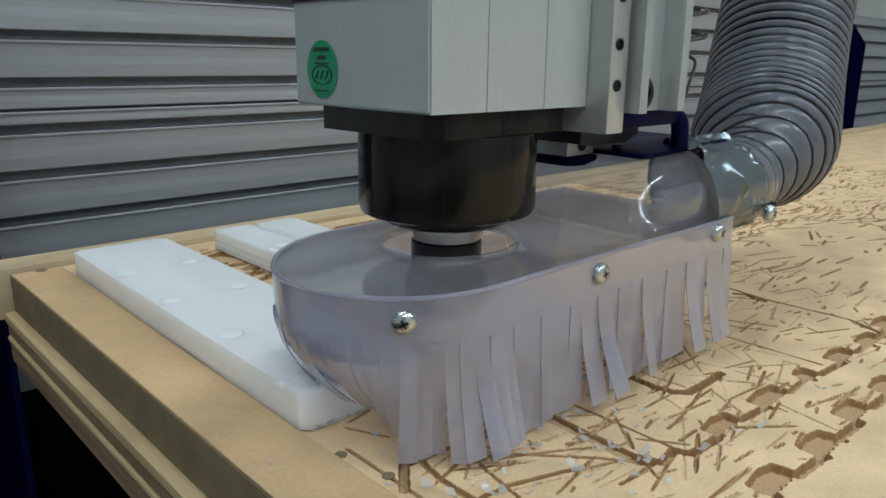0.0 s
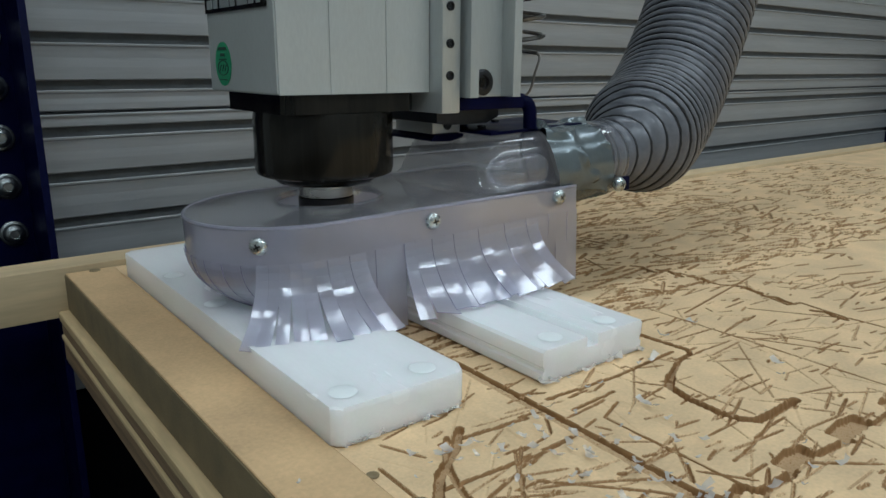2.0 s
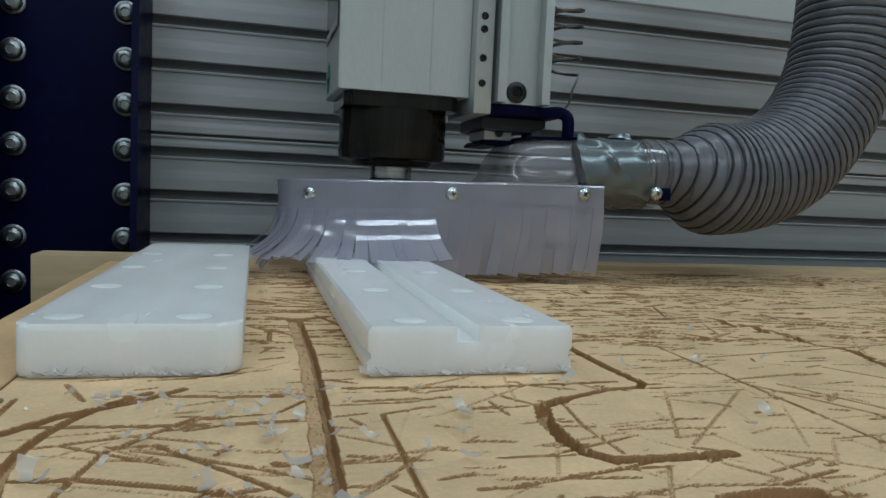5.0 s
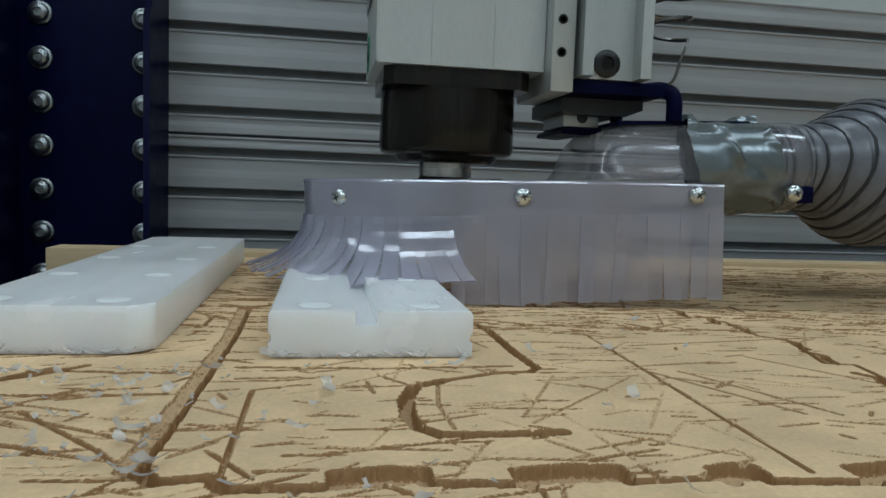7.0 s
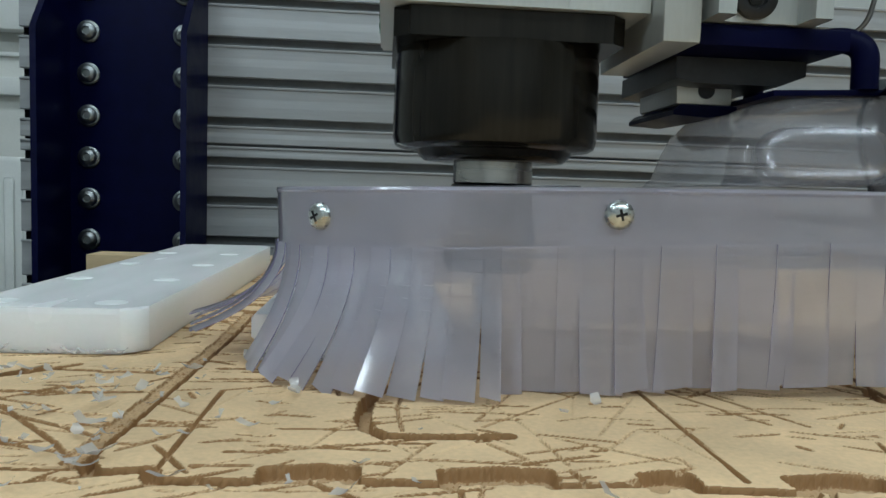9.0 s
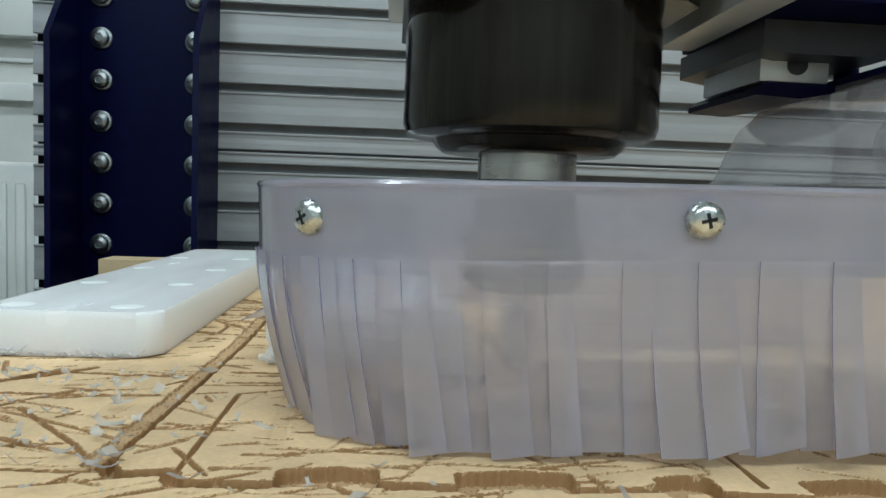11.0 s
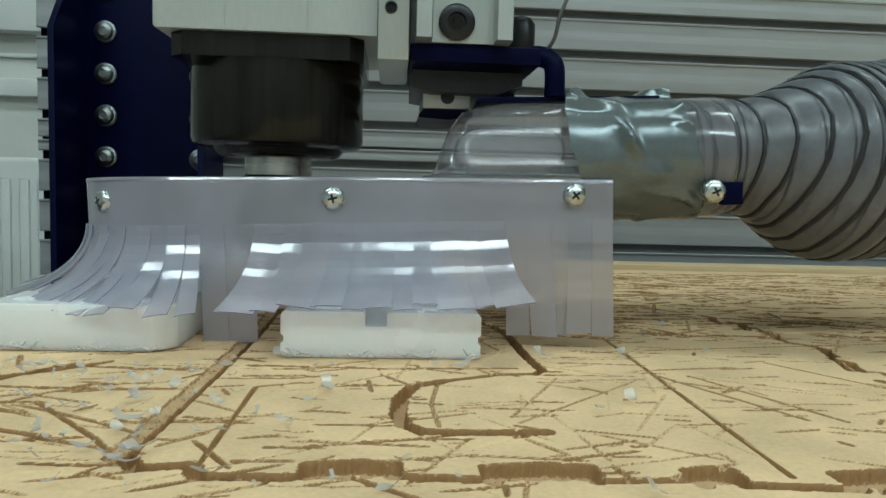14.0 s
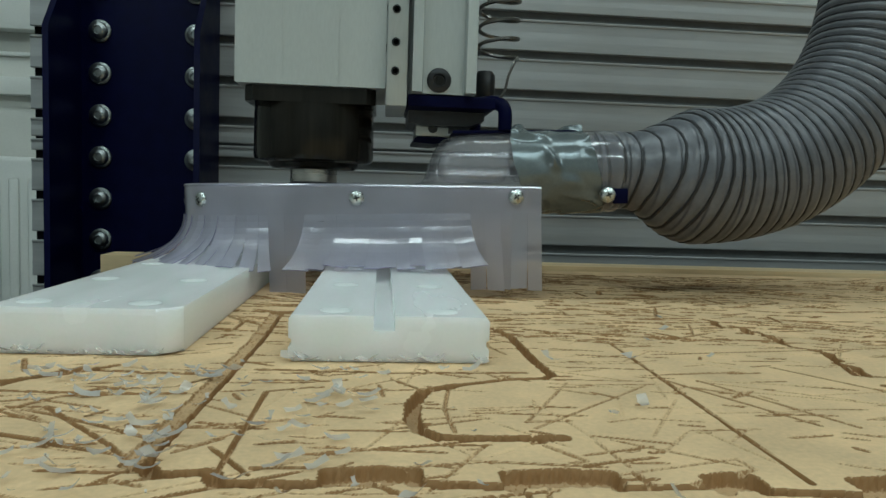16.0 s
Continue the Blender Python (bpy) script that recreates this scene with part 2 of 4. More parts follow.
def smooth_path(points, steps):
    """Catmull-Rom through the points."""
    p = [Vector(q) for q in points]
    p = [2 * p[0] - p[1], *p, 2 * p[-1] - p[-2]]
    out = []
    for i in range(1, len(p) - 2):
        for s in range(steps):
            t = s / steps
            a, b, c, d = p[i - 1:i + 3]
            out.append(0.5 * (2 * b + (c - a) * t + (2 * a - 5 * b + 4 * c - d) * t * t + (3 * b - a - 3 * c + d) * t ** 3))
    out.append(p[-2])
    return out


def frames_along(path):
    """Tangent and two normals at each point, carried along without twist."""
    res, up = [], Vector((0, 1, 0))
    for i, q in enumerate(path):
        t = (path[min(i + 1, len(path) - 1)] - path[max(i - 1, 0)]).normalized()
        u = (up - t * up.dot(t)).normalized()
        up = u
        res.append((q, t, u, t.cross(u)))
    return res


def sweep(bm, path, radius, seg=10, cap=True):
    rings = []
    for i, (q, t, u, v) in enumerate(frames_along(path)):
        r = radius(i) if callable(radius) else radius
        rings.append([bm.verts.new(q + (u * math.cos(a) + v * math.sin(a)) * r)
                      for a in (2 * math.pi * k / seg for k in range(seg))])
    for a, b in zip(rings, rings[1:]):
        for k in range(seg):
            bm.faces.new((a[k], a[(k + 1) % seg], b[(k + 1) % seg], b[k]))
    if cap:
        bm.faces.new(rings[0][::-1])
        bm.faces.new(rings[-1])
    return bm


BM = bmesh.new

# ---- room ----
tagged(thing("floor", box(BM(), -3.2, 4.2, -3.2, 2.2, -0.92, -0.86), M_FLOOR, "dark rubber workshop floor", "floor"), kind="structure")
tagged(thing("ceiling", box(BM(), -3.2, 4.2, -3.2, 2.2, 2.1, 2.16), M_WALL, "pale painted ceiling", "ceiling"), kind="structure")
for nm, b in (("wall_north", (-3.2, 4.2, 1.6, 1.7)), ("wall_south", (-3.2, 4.2, -3.2, -3.1)),
              ("wall_west", (-3.2, -3.1, -3.1, 1.6)), ("wall_east", (4.1, 4.2, -3.1, 1.6))):
    thing(nm, box(BM(), *b, -0.86, 2.1), M_WALL, "off-white painted workshop wall", "wall", kind="structure")


def ceiling_light(x, y):
    t = empty("ceiling_light", "long white fluorescent ceiling light", "light", "ceiling lights")
    t.location = (x, y, 2.1)
    part("housing", box(BM(), -0.63, 0.63, -0.13, 0.13, -0.05, 0.0, 0.006), M_WHITE, t)
    part("diffuser", box(BM(), -0.6, 0.6, -0.11, 0.11, -0.062, -0.0505, 0.004), M_LAMP, t, "glowing diffuser")
    return t


for lx, ly in LAMPS:
    ceiling_light(lx, ly)


def radiator():
    t = empty("radiator", "white enamelled panel radiator on the wall", "radiator")
    part("panel", box(BM(), -1.25, -0.62, 1.42, 1.47, -0.45, 0.14, 0.012, 3), M_WHITE, t)
    for i in range(14):
        x = -1.215 + i * 0.043
        part("flute", box(BM(), x, x + 0.022, 1.412, 1.4195, -0.40, 0.09, 0.006, 2), M_WHITE, t)
    part("wall_bracket", box(BM(), -1.0, -0.9, 1.47, 1.6, -0.1, 0.0), M_WHITE, t)
    return t


radiator()
for z0, z1, d in ((0.30, 0.345, 0.03), (0.46, 0.56, 0.05), (0.40, 0.41, 0.012)):
    thing("trunking", box(BM(), -2.4, -0.45, 1.6 - d, 1.5995, z0, z1, 0.004), M_WHITE, "white plastic cable trunking along the wall", "trunking")

# ---- aluminium slat wall behind the table ----
SLATS = [(-0.212, -0.168), (-0.1565, -0.112), (-0.1005, -0.0565), (-0.045, 0.005), (0.0165, 0.061), (0.0725, 0.1165), (0.128, 0.1437), (0.147, 0.172),
         (0.1835, 0.2275), (0.239, 0.283), (0.2945, 0.3385), (0.350, 0.382)]
WY = 0.674      # front of the slats
slat_wall = thing("wall_slats_backing", box(BM(), -0.396, 3.2, WY + 0.0110, WY + 0.05, -0.215, 0.379), M_GAP,
                  "dark backing of the slotted aluminium wall", "wall", kind="structure")


# added black sheet that keeps the space under the slats dark
thing("dark_filler", box(BM(), -0.434, 3.19, WY + 0.002, WY + 0.05, -0.86, -0.2155), M_FRAME, "black panel added to keep the space below the slotted wall dark", "panel")


part("end_channel", box(BM(), -0.433, -0.3962, WY + 0.0110, WY + 0.05, -0.215, 0.379), M_FRAME, slat_wall, "black channel at the end of the slats")


def slat_mesh(z0, z1):
    h = z1 - z0
    # cross-section (y, z): raised lips top and bottom, a shallow dished face between
    pts = [(0.0105, z0 + 0.001), (0.0015, z0), (0.0, z0 + 0.0012), (0.0, z0 + 0.35 * h), (0.0006, z0 + 0.6 * h),
           (0.0004, z1 - 0.0045), (-0.0012, z1 - 0.0030), (-0.0014, z1 - 0.001), (0.0, z1), (0.0105, z1 - 0.001)]
    pts = [(WY + y, z) for y, z in pts]
    bm = BM()
    prism(bm, pts, -0.434, 3.19, Matrix(((0, 0, 1, 0), (1, 0, 0, 0), (0, 1, 0, 0), (0, 0, 0, 1))))
    return finish(bm, "slat", M_ALU)


for z0, z1 in SLATS:
    s = new("slat", slat_mesh(z0, z1))
    s.parent = slat_wall


def bolt_mesh():
    bm = BM()
    m = pose(0, 0, 0, 90)
    lathe(bm, [(0.0148, 0.0), (0.0148, 0.002), (0.0138, 0.003), (0.0118, 0.0032), (0.0116, 0.006), (0.0095, 0.0088), (0.0055, 0.0100), (0.0048, 0.0075)], m, 28)
    return finish(bm, "bolt", M_ZINC, True)


def steel_bracket():
    t = empty("steel_bracket", "dark blue painted steel channel with two rows of bolts", "bracket", "steel brackets")
    part("web", box(BM(), 0, 0.179, 0.0, 0.0115, -0.75, 0.371, 0.001), M_BLUE, t)
    for x in (-0.004, 0.1755):
        bm = BM()
        side = [(0.0115, -0.75), (-0.096, -0.75), (-0.096, 0.275), (-0.030, 0.371), (0.0115, 0.371)]
        prism(bm, side, x, x + 0.0075, Matrix(((0, 0, 1, 0), (1, 0, 0, 0), (0, 1, 0, 0), (0, 0, 0, 1))))
        part("flange", bm, M_BLUE, t)
    data = bolt_mesh()
    for x in (0.0283, 0.1545):
        for k in range(-1, 7):
            b = new("bolt", data)
            b.parent, b.location = t, (x, -0.0004, 0.0085 + 0.0561 * k)
    return t


bracket = steel_bracket()
bracket.location = (-0.366, 0.661, 0)
copy_thing(bracket, pose(2.252, 0.661, 0))

# ---- table ----
thing("machine_frame", box(BM(), -0.12, 2.7, -1.0, 0.48, -0.86, -0.092), M_FRAME, "black steel machine frame under the table", "frame")
base = empty("base_board", "thick plywood base board with layered edges", "board")
for i, (z0, z1, mm) in enumerate(((-0.0475, -0.0372, M_PLYL), (-0.061, -0.0475, M_PLY), (-0.067, -0.061, M_PLYL), (-0.090, -0.067, M_PLY))):
    part("ply", box(BM(), -0.2045 + 0.0015 * (i % 2), 2.72, -1.05, 0.471, z0, z1 - 0.0004, 0.0012, 1), mm, base, "", False)
strip = empty("edge_strip", "smooth fibreboard strip along the table edge with a screw hole", "board")
bm = box(BM(), -0.1955, -0.1492, -1.05, 0.4685, -0.0368, 0.0, 0.0012, 2)
part("strip_body", bm, M_EDGE, strip, "brown cut fibreboard edge")
part("strip_face", box(BM(), -0.1945, -0.1492, -1.04, 0.4675, 0.0002, 0.0012, 0.0008, 1), M_STRIP, strip, "pale sanded face")
part("screw_hole", lathe(BM(), [(0.0055, 0.0011), (0.0055, 0.0016), (0.003, 0.0017)], pose(-0.1685, 0.462, 0), 16), M_EDGE, strip)
batten = thing("batten", box(BM(), -0.268, 2.7, 0.472, 0.515, -0.045, 0.0060, 0.0015), M_BATTEN, "pale pine batten along the back of the table", "batten")


# cuts in the board: (x0, y0, x1, y1, width, depth)
CUTS = []


def cut(points, width, depth):
    for (ax, ay), (bx, by) in zip(points, points[1:]):
        CUTS.append((ax, ay, bx, by, width, depth, 0))


def scratch(x, y, angle, length, width, depth):
    """One straight nick that thins out towards its ends."""
    CUTS.append((x, y, x + length * math.cos(angle), y + length * math.sin(angle), width, depth, 1))


def arc(cx, cy, r, a0, a1, k=10):
    return [(cx + r * math.cos(radians(a0 + (a1 - a0) * i / k)), cy + r * math.sin(radians(a0 + (a1 - a0) * i / k))) for i in range(k + 1)]


def tab(x, y, w, d):
    """A puzzle-shaped cut-out along the row."""
    cut([(x, y - d), (x, y), (x + w * 0.35, y + 0.001), (x + w * 0.6, y + 0.002), (x + w, y), (x + w, y - d)], 0.0055, 0.005)
    cut([(x + 0.002, y - d * 0.45), (x + w - 0.002, y - d * 0.45)], d * 0.95, 0.0048)


# hooked slot
cut([(0.112, 0.112), (0.121, 0.094), (0.1265, 0.072), (0.1275, 0.012), (0.1300, -0.020)], 0.0050, 0.006)
cut([(0.1300, -0.0215), (0.125, -0.0275), (0.107, -0.030), (0.079, -0.0425)], 0.0036, 0.005)
cut([(0.081, -0.0415), (0.066, -0.051), (0.0600, -0.070), (0.0590, -0.090), (0.0610, -0.104), (0.0680, -0.1115), (0.089, -0.1125), (0.1125, -0.1115)], 0.0060, 0.0065)
cut([(0.0765, -0.050), (0.0725, -0.077), (0.0740, -0.106)], 0.0011, 0.0016)
# long slot between the two plastic bars
cut([(-0.033, 0.149), (-0.020, 0.147), (-0.004, 0.157)], 0.006, 0.006)
cut([(-0.0265, 0.147), (-0.0245, 0.05), (-0.027, -0.05), (-0.0305, -0.137)], 0.0075, 0.0013)
cut([(-0.0225, 0.147), (-0.0210, 0.05), (-0.0235, -0.05), (-0.0265, -0.137)], 0.0030, 0.006)
# puzzle row near the front
cut([(-0.027, -0.136), (-0.021, -0.146), (-0.005, -0.143), (-0.001, -0.152), (0.026, -0.153)], 0.0055, 0.006)
tab(0.031, -0.143, 0.026, 0.009)
cut([(0.058, -0.152), (0.086, -0.155)], 0.005, 0.005)
tab(0.087, -0.145, 0.032, 0.011)
cut([(0.119, -0.156), (0.150, -0.155)], 0.004, 0.004)
tab(0.151, -0.148, 0.013, 0.011)
cut([(0.164, -0.159), (0.196, -0.162)], 0.005, 0.005)
for i in range(4):
    tab(0.198 + i * 0.052, -0.151 - 0.004 * (i % 2), 0.028, 0.011)
    cut([(0.226 + i * 0.052, -0.162), (0.250 + i * 0.052, -0.162)], 0.005, 0.005)
for i in range(5):
    tab(-0.006 + i * 0.058, -0.188 - 0.003 * (i % 2), 0.026, 0.012)
    cut([(0.020 + i * 0.058, -0.200), (0.052 + i * 0.058, -0.202)], 0.0055, 0.006)
# long straight scored lines, the main ones wide enough to show the brown cut colour
for a in (((0.185, 0.064), (0.182, -0.153)), ((0.185, -0.029), (0.221, -0.096)), ((0.201, -0.028), (0.236, -0.098)), ((-0.082, -0.078), (-0.043, -0.120)),
          ((-0.043, -0.120), (-0.028, -0.141)), ((-0.096, -0.081), (-0.085, -0.070)), ((-0.084, -0.066), (-0.065, -0.048)), ((-0.020, -0.096), (0.001, -0.101)),
          ((0.007, -0.140), (0.025, -0.140)), ((0.015, -0.128), (0.032, -0.126)), ((0.032, -0.126), (0.067, -0.119)), ((-0.056, -0.142), (-0.035, -0.144)),
          ((-0.003, -0.142), (-0.002, -0.056)), ((-0.002, -0.054), (0.021, -0.045)), ((0.255, 0.001), (0.300, -0.066)), ((0.20, 0.028), (0.36, 0.055))):
    cut(a, 0.0015, 0.0024)
cut([(0.004, -0.098), (-0.020, -0.125)], 0.0011, 0.0014)
# faint ones
for a in (((0.103, -0.094), (0.134, -0.035)), ((0.105, -0.101), (0.171, -0.038)), ((0.027, -0.053), (0.073, -0.017)), ((0.136, -0.093), (0.149, -0.088)),
          ((0.149, -0.088), (0.175, -0.092)), ((0.124, -0.116), (0.128, -0.139)), ((0.121, -0.146), (0.168, -0.132)), ((0.168, -0.132), (0.169, -0.140)),
          ((0.135, 0.006), (0.178, 0.010)), ((0.205, -0.045), (0.335, -0.086)), ((0.20, -0.03), (0.26, -0.06)), ((-0.096, -0.079), (-0.034, -0.090)),
          ((0.061, -0.158), (0.083, -0.120)), ((0.128, -0.010), (0.165, -0.030))):
    cut(a, 0.0010, 0.0012)
cut([(-0.012, -0.016), (0.050, -0.020), (0.118, -0.017)], 0.0024, 0.0032)
cut([(-0.100, -0.020), (-0.040, -0.026)], 0.0030, 0.0035)
cut([(-0.130, -0.055), (-0.060, -0.060), (-0.036, -0.058)], 0.0026, 0.0032)
cut([(-0.010, -0.036), (0.030, -0.034)], 0.0022, 0.0030)
cut([(-0.140, -0.100), (-0.100, -0.104), (-0.060, -0.118)], 0.0024, 0.0030)
cut([(-0.105, -0.122), (-0.097, -0.083), (-0.071, -0.049)], 0.0016, 0.002)
cut([(-0.088, -0.082), (-0.075, -0.088), (-0.047, -0.104), (-0.030, -0.115)], 0.0016, 0.002)
for x, y in ((0.285, 0.15), (0.294, 0.123), (0.299, 0.090), (0.306, 0.046), (0.299, 0.012), (0.294, -0.035)):
    cut([(x, y), (x + 0.005, y - 0.009), (x + 0.001, y - 0.017), (x - 0.001, y - 0.028)], 0.0050, 0.005)
cut([(0.294, 0.126), (0.302, 0.100), (0.298, 0.055), (0.310, 0.046), (0.300, 0.010), (0.292, -0.014), (0.307, -0.018), (0.299, -0.06), (0.300, -0.132), (0.285, -0.162)], 0.0024, 0.004)
cut([(0.19, 0.125), (0.30, 0.138), (0.42, 0.095)], 0.003, 0.003)
cut([(-0.142, -0.072), (-0.118, -0.043), (-0.096, -0.028), (-0.080, -0.012)], 0.0052, 0.0045)
cut(arc(-0.02, -0.088, 0.102, 135, 215, 16), 0.0035, 0.003)
cut([(0.020, -0.010), (0.021, -0.07), (0.024, -0.128)], 0.0065, 0.00045)
cut([(-0.060, -0.006), (-0.064, -0.055)], 0.008, 0.00045)
cut([(-0.140, -0.02), (-0.140, -0.16)], 0.0016, 0.002)
rng = random.Random(7)
for _ in range(520):
    x, y = rng.uniform(-0.145, 0.40), rng.uniform(-0.20, 0.12)
    a, n = rng.gauss(0.0, 0.22), rng.choice((0.006, 0.010, 0.014, 0.020, 0.030, 0.045))
    if rng.random() < 0.22:
        a += rng.uniform(-1.4, 1.4)
    scratch(x, y, a, n, rng.choice((0.0010, 0.0011, 0.0012, 0.0014, 0.0018)), rng.uniform(0.0010, 0.0028))
for _ in range(60):
    x, y = rng.uniform(-0.14, 0.36), rng.uniform(-0.19, 0.10)
    a, n = rng.uniform(-1.5, 1.5), rng.uniform(0.02, 0.07)
    scratch(x, y, a, n, 0.0009, rng.uniform(0.0005, 0.0010))
for _ in range(2500):
    x, y = rng.uniform(-0.14, 1.3), rng.uniform(0.06, 0.440)
    if x > 0.7:
        y = rng.uniform(-0.3, 0.455)
    a, n = rng.gauss(-0.05, 0.24) + (rng.uniform(-1.2, 1.2) if rng.random() < 0.14 else 0), rng.choice((0.008, 0.012, 0.018, 0.030, 0.050))
    scratch(x, y, a, n, rng.uniform(0.0014, 0.0026 + 0.007 * max(y, 0)), rng.uniform(0.0018, 0.0050))
for _ in range(160):
    x, y = rng.uniform(0.35, 0.8), rng.uniform(-0.3, 0.1)
    scratch(x, y, rng.gauss(-0.1, 0.4), rng.uniform(0.01, 0.06), rng.uniform(0.0016, 0.0030), 0.003)


def spoilboard():
    xs = np.concatenate([np.arange(-0.149, 0.36, 0.00058), np.arange(0.361, 0.8, 0.0024), np.arange(0.8, 1.5, 0.006), np.arange(1.5, 2.701, 0.05)])
    ys = np.concatenate([np.arange(-1.04, -0.30, 0.06), np.arange(-0.30, -0.21, 0.003), np.arange(-0.21, -0.17, 0.0008), np.arange(-0.17, 0.06, 0.00055), np.arange(0.06, 0.4712, 0.00125)])
    z = np.zeros((len(ys), len(xs)))
    rs = np.random.RandomState(3)
    for ax, ay, bx, by, w, d, taper in CUTS:
        r = w * 0.5 + 0.001
        i0, i1 = np.searchsorted(xs, (min(ax, bx) - r, max(ax, bx) + r))
        j0, j1 = np.searchsorted(ys, (min(ay, by) - r, max(ay, by) + r))
        if i1 <= i0 or j1 <= j0:
            continue
        gx, gy = np.meshgrid(xs[i0:i1], ys[j0:j1])
        dx, dy = bx - ax, by - ay
        t = np.clip(((gx - ax) * dx + (gy - ay) * dy) / max(dx * dx + dy * dy, 1e-12), 0, 1)
        dist = np.hypot(gx - ax - t * dx, gy - ay - t * dy)
        wob = 1 + 0.10 * np.sin(t * 23 + ax * 900)
        if taper:
            wob = wob * (1.05 - np.abs(2 * t - 1) ** 7)
        prof = -d * np.clip((w * 0.5 * wob - dist) / (0.00095 if w < 0.0025 else 0.00062 + 0.01 * w) + 0.5, 0, 1)
        z[j0:j1, i0:i1] = np.minimum(z[j0:j1, i0:i1], prof)
    z += np.where(z < -0.0006, rs.normal(0, 0.00022, z.shape), 0)
    nx, ny = len(xs), len(ys)
    gx, gy = np.meshgrid(xs, ys)
    co = np.stack([gx, gy, z], -1).reshape(-1, 3)
    idx = np.arange(nx * ny).reshape(ny, nx)
    quads = np.stack([idx[:-1, :-1], idx[:-1, 1:], idx[1:, 1:], idx[1:, :-1]], -1).reshape(-1, 4)
    me = bpy.data.meshes.new("scored_face")
    nq = len(quads)
    loops = quads.ravel().astype(np.int32)
    me.vertices.add(len(co))
    me.vertices.foreach_set("co", co.astype(np.float32).ravel())
    me.loops.add(len(loops))
    me.loops.foreach_set("vertex_index", loops)
    me.polygons.add(nq)
    me.polygons.foreach_set("loop_start", np.arange(0, nq * 4, 4, dtype=np.int32))
    me.update(calc_edges=True)
    me.materials.append(M_BOARD)
    t = empty("spoilboard", "pale fibreboard spoilboard scored with many tool cuts", "board")
    face = new("scored_face", me)
    face.parent = t
    tagged(face, "pale sanded face full of cuts")
    part("core", box(BM(), -0.149, 2.70, -1.04, 0.4712, -0.0368, -0.0080), M_EDGE, t, "brown fibreboard core")
    for ax, ay, bx, by in ((-0.149, -1.04, 2.70, -1.0394), (-0.149, 0.4706, 2.70, 0.4712), (2.6994, -1.04, 2.70, 0.4712)):
        part("edge_band", box(BM(), ax, bx, ay, by, -0.0079, -0.0002), M_EDGE, t)
    for x, y in ((-0.140, -0.057), (-0.1465, -0.0235)):
        part("screw_hole", lathe(BM(), [(0.0034, 0.0002), (0.0036, 0.0007), (0.0022, 0.0008), (0.0014, 0.0003)], pose(x, y, 0), 14), M_EDGE, t, "torn screw hole")
    return t


spoilboard()


# ---- plastic bars on the table ----
def rounded_rect(x0, x1, y0, y1, r, k=6):
    pts = []
    for cx, cy, a in ((x1 - r, y1 - r, 0), (x0 + r, y1 - r, 90), (x0 + r, y0 + r, 180), (x1 - r, y0 + r, 270)):
        pts += arc(cx, cy, r, a, a + 90, k)
    return pts


def bar_mesh(outline, height, soft):
    bm = BM()
    prism(bm, outline, 0.0004, height)
    es = [e for e in bm.edges if abs(e.verts[0].co.z - e.verts[1].co.z) < 1e-6]
    bmesh.ops.bevel(bm, geom=es, offset=soft, segments=2, affect="EDGES", profile=0.6)
    return bm


HT = 0.0240
bar_outline = arc(-0.064, 0.422, 0.008, 0, 90, 6) + arc(-0.141, 0.424, 0.006, 90, 180, 6) + arc(-0.1440, 0.0145, 0.0055, 180, 270, 5) + arc(-0.067, 0.019, 0.011, 270, 360, 6)
wide_bar = empty("plastic_bar", "wide white polyethylene bar with round plugs on the board", "plastic bar", "plastic bars")
part("bar_body", bar_mesh(bar_outline, HT, 0.0032), M_POLY, wide_bar)
for y in (0.027, 0.125, 0.222, 0.319):
    for x in (-0.134, -0.078):
        part("plug", lathe(BM(), [(0.0085, HT - 0.002), (0.0085, HT + 0.0001), (0.0084, HT + 0.00014)], pose(x, y, 0), 28), M_PLUG, wide_bar)

grooved = empty("plastic_bar", "white polyethylene bar with a routed groove along its top", "plastic bar", "plastic bars")
# cross-section (x, z) with the top groove and the two small side grooves
sec = [(0.002, 0.0004), (0.100, 0.0004), (0.102, 0.002), (0.102, 0.0075), (0.1005, 0.0088), (0.1005, 0.0112), (0.102, 0.0125), (0.102, HT - 0.002), (0.1005, HT),
       (0.0535, HT), (0.0535, 0.0165), (0.0425, 0.0165), (0.0425, HT), (0.0015, HT), (0.000, HT - 0.002), (0.000, 0.0125), (0.0015, 0.0112), (0.0015, 0.0088), (0.000, 0.0075), (0.000, 0.002)]
bm = BM()
prism(bm, sec, -0.428, 0.0, Matrix(((1, 0, 0, 0), (0, 0, -1, 0), (0, 1, 0, 0), (0, 0, 0, 1))))
bmesh.ops.bevel(bm, geom=[e for e in bm.edges if abs(e.calc_face_angle(0)) > 0.6 and abs(e.verts[0].co.y) < 1e-5 and abs(e.verts[1].co.y) < 1e-5],
                offset=0.0012, segments=2, affect="EDGES")
part("bar_body", bm, M_POLY, grooved)
for y in (0.016, 0.119, 0.218, 0.316):
    for x in (0.0225, 0.0785):
        part("plug", lathe(BM(), [(0.0085, HT - 0.002), (0.0085, HT + 0.0001), (0.0084, HT + 0.00014)], pose(x, y, 0), 28), M_PLUG, grooved)

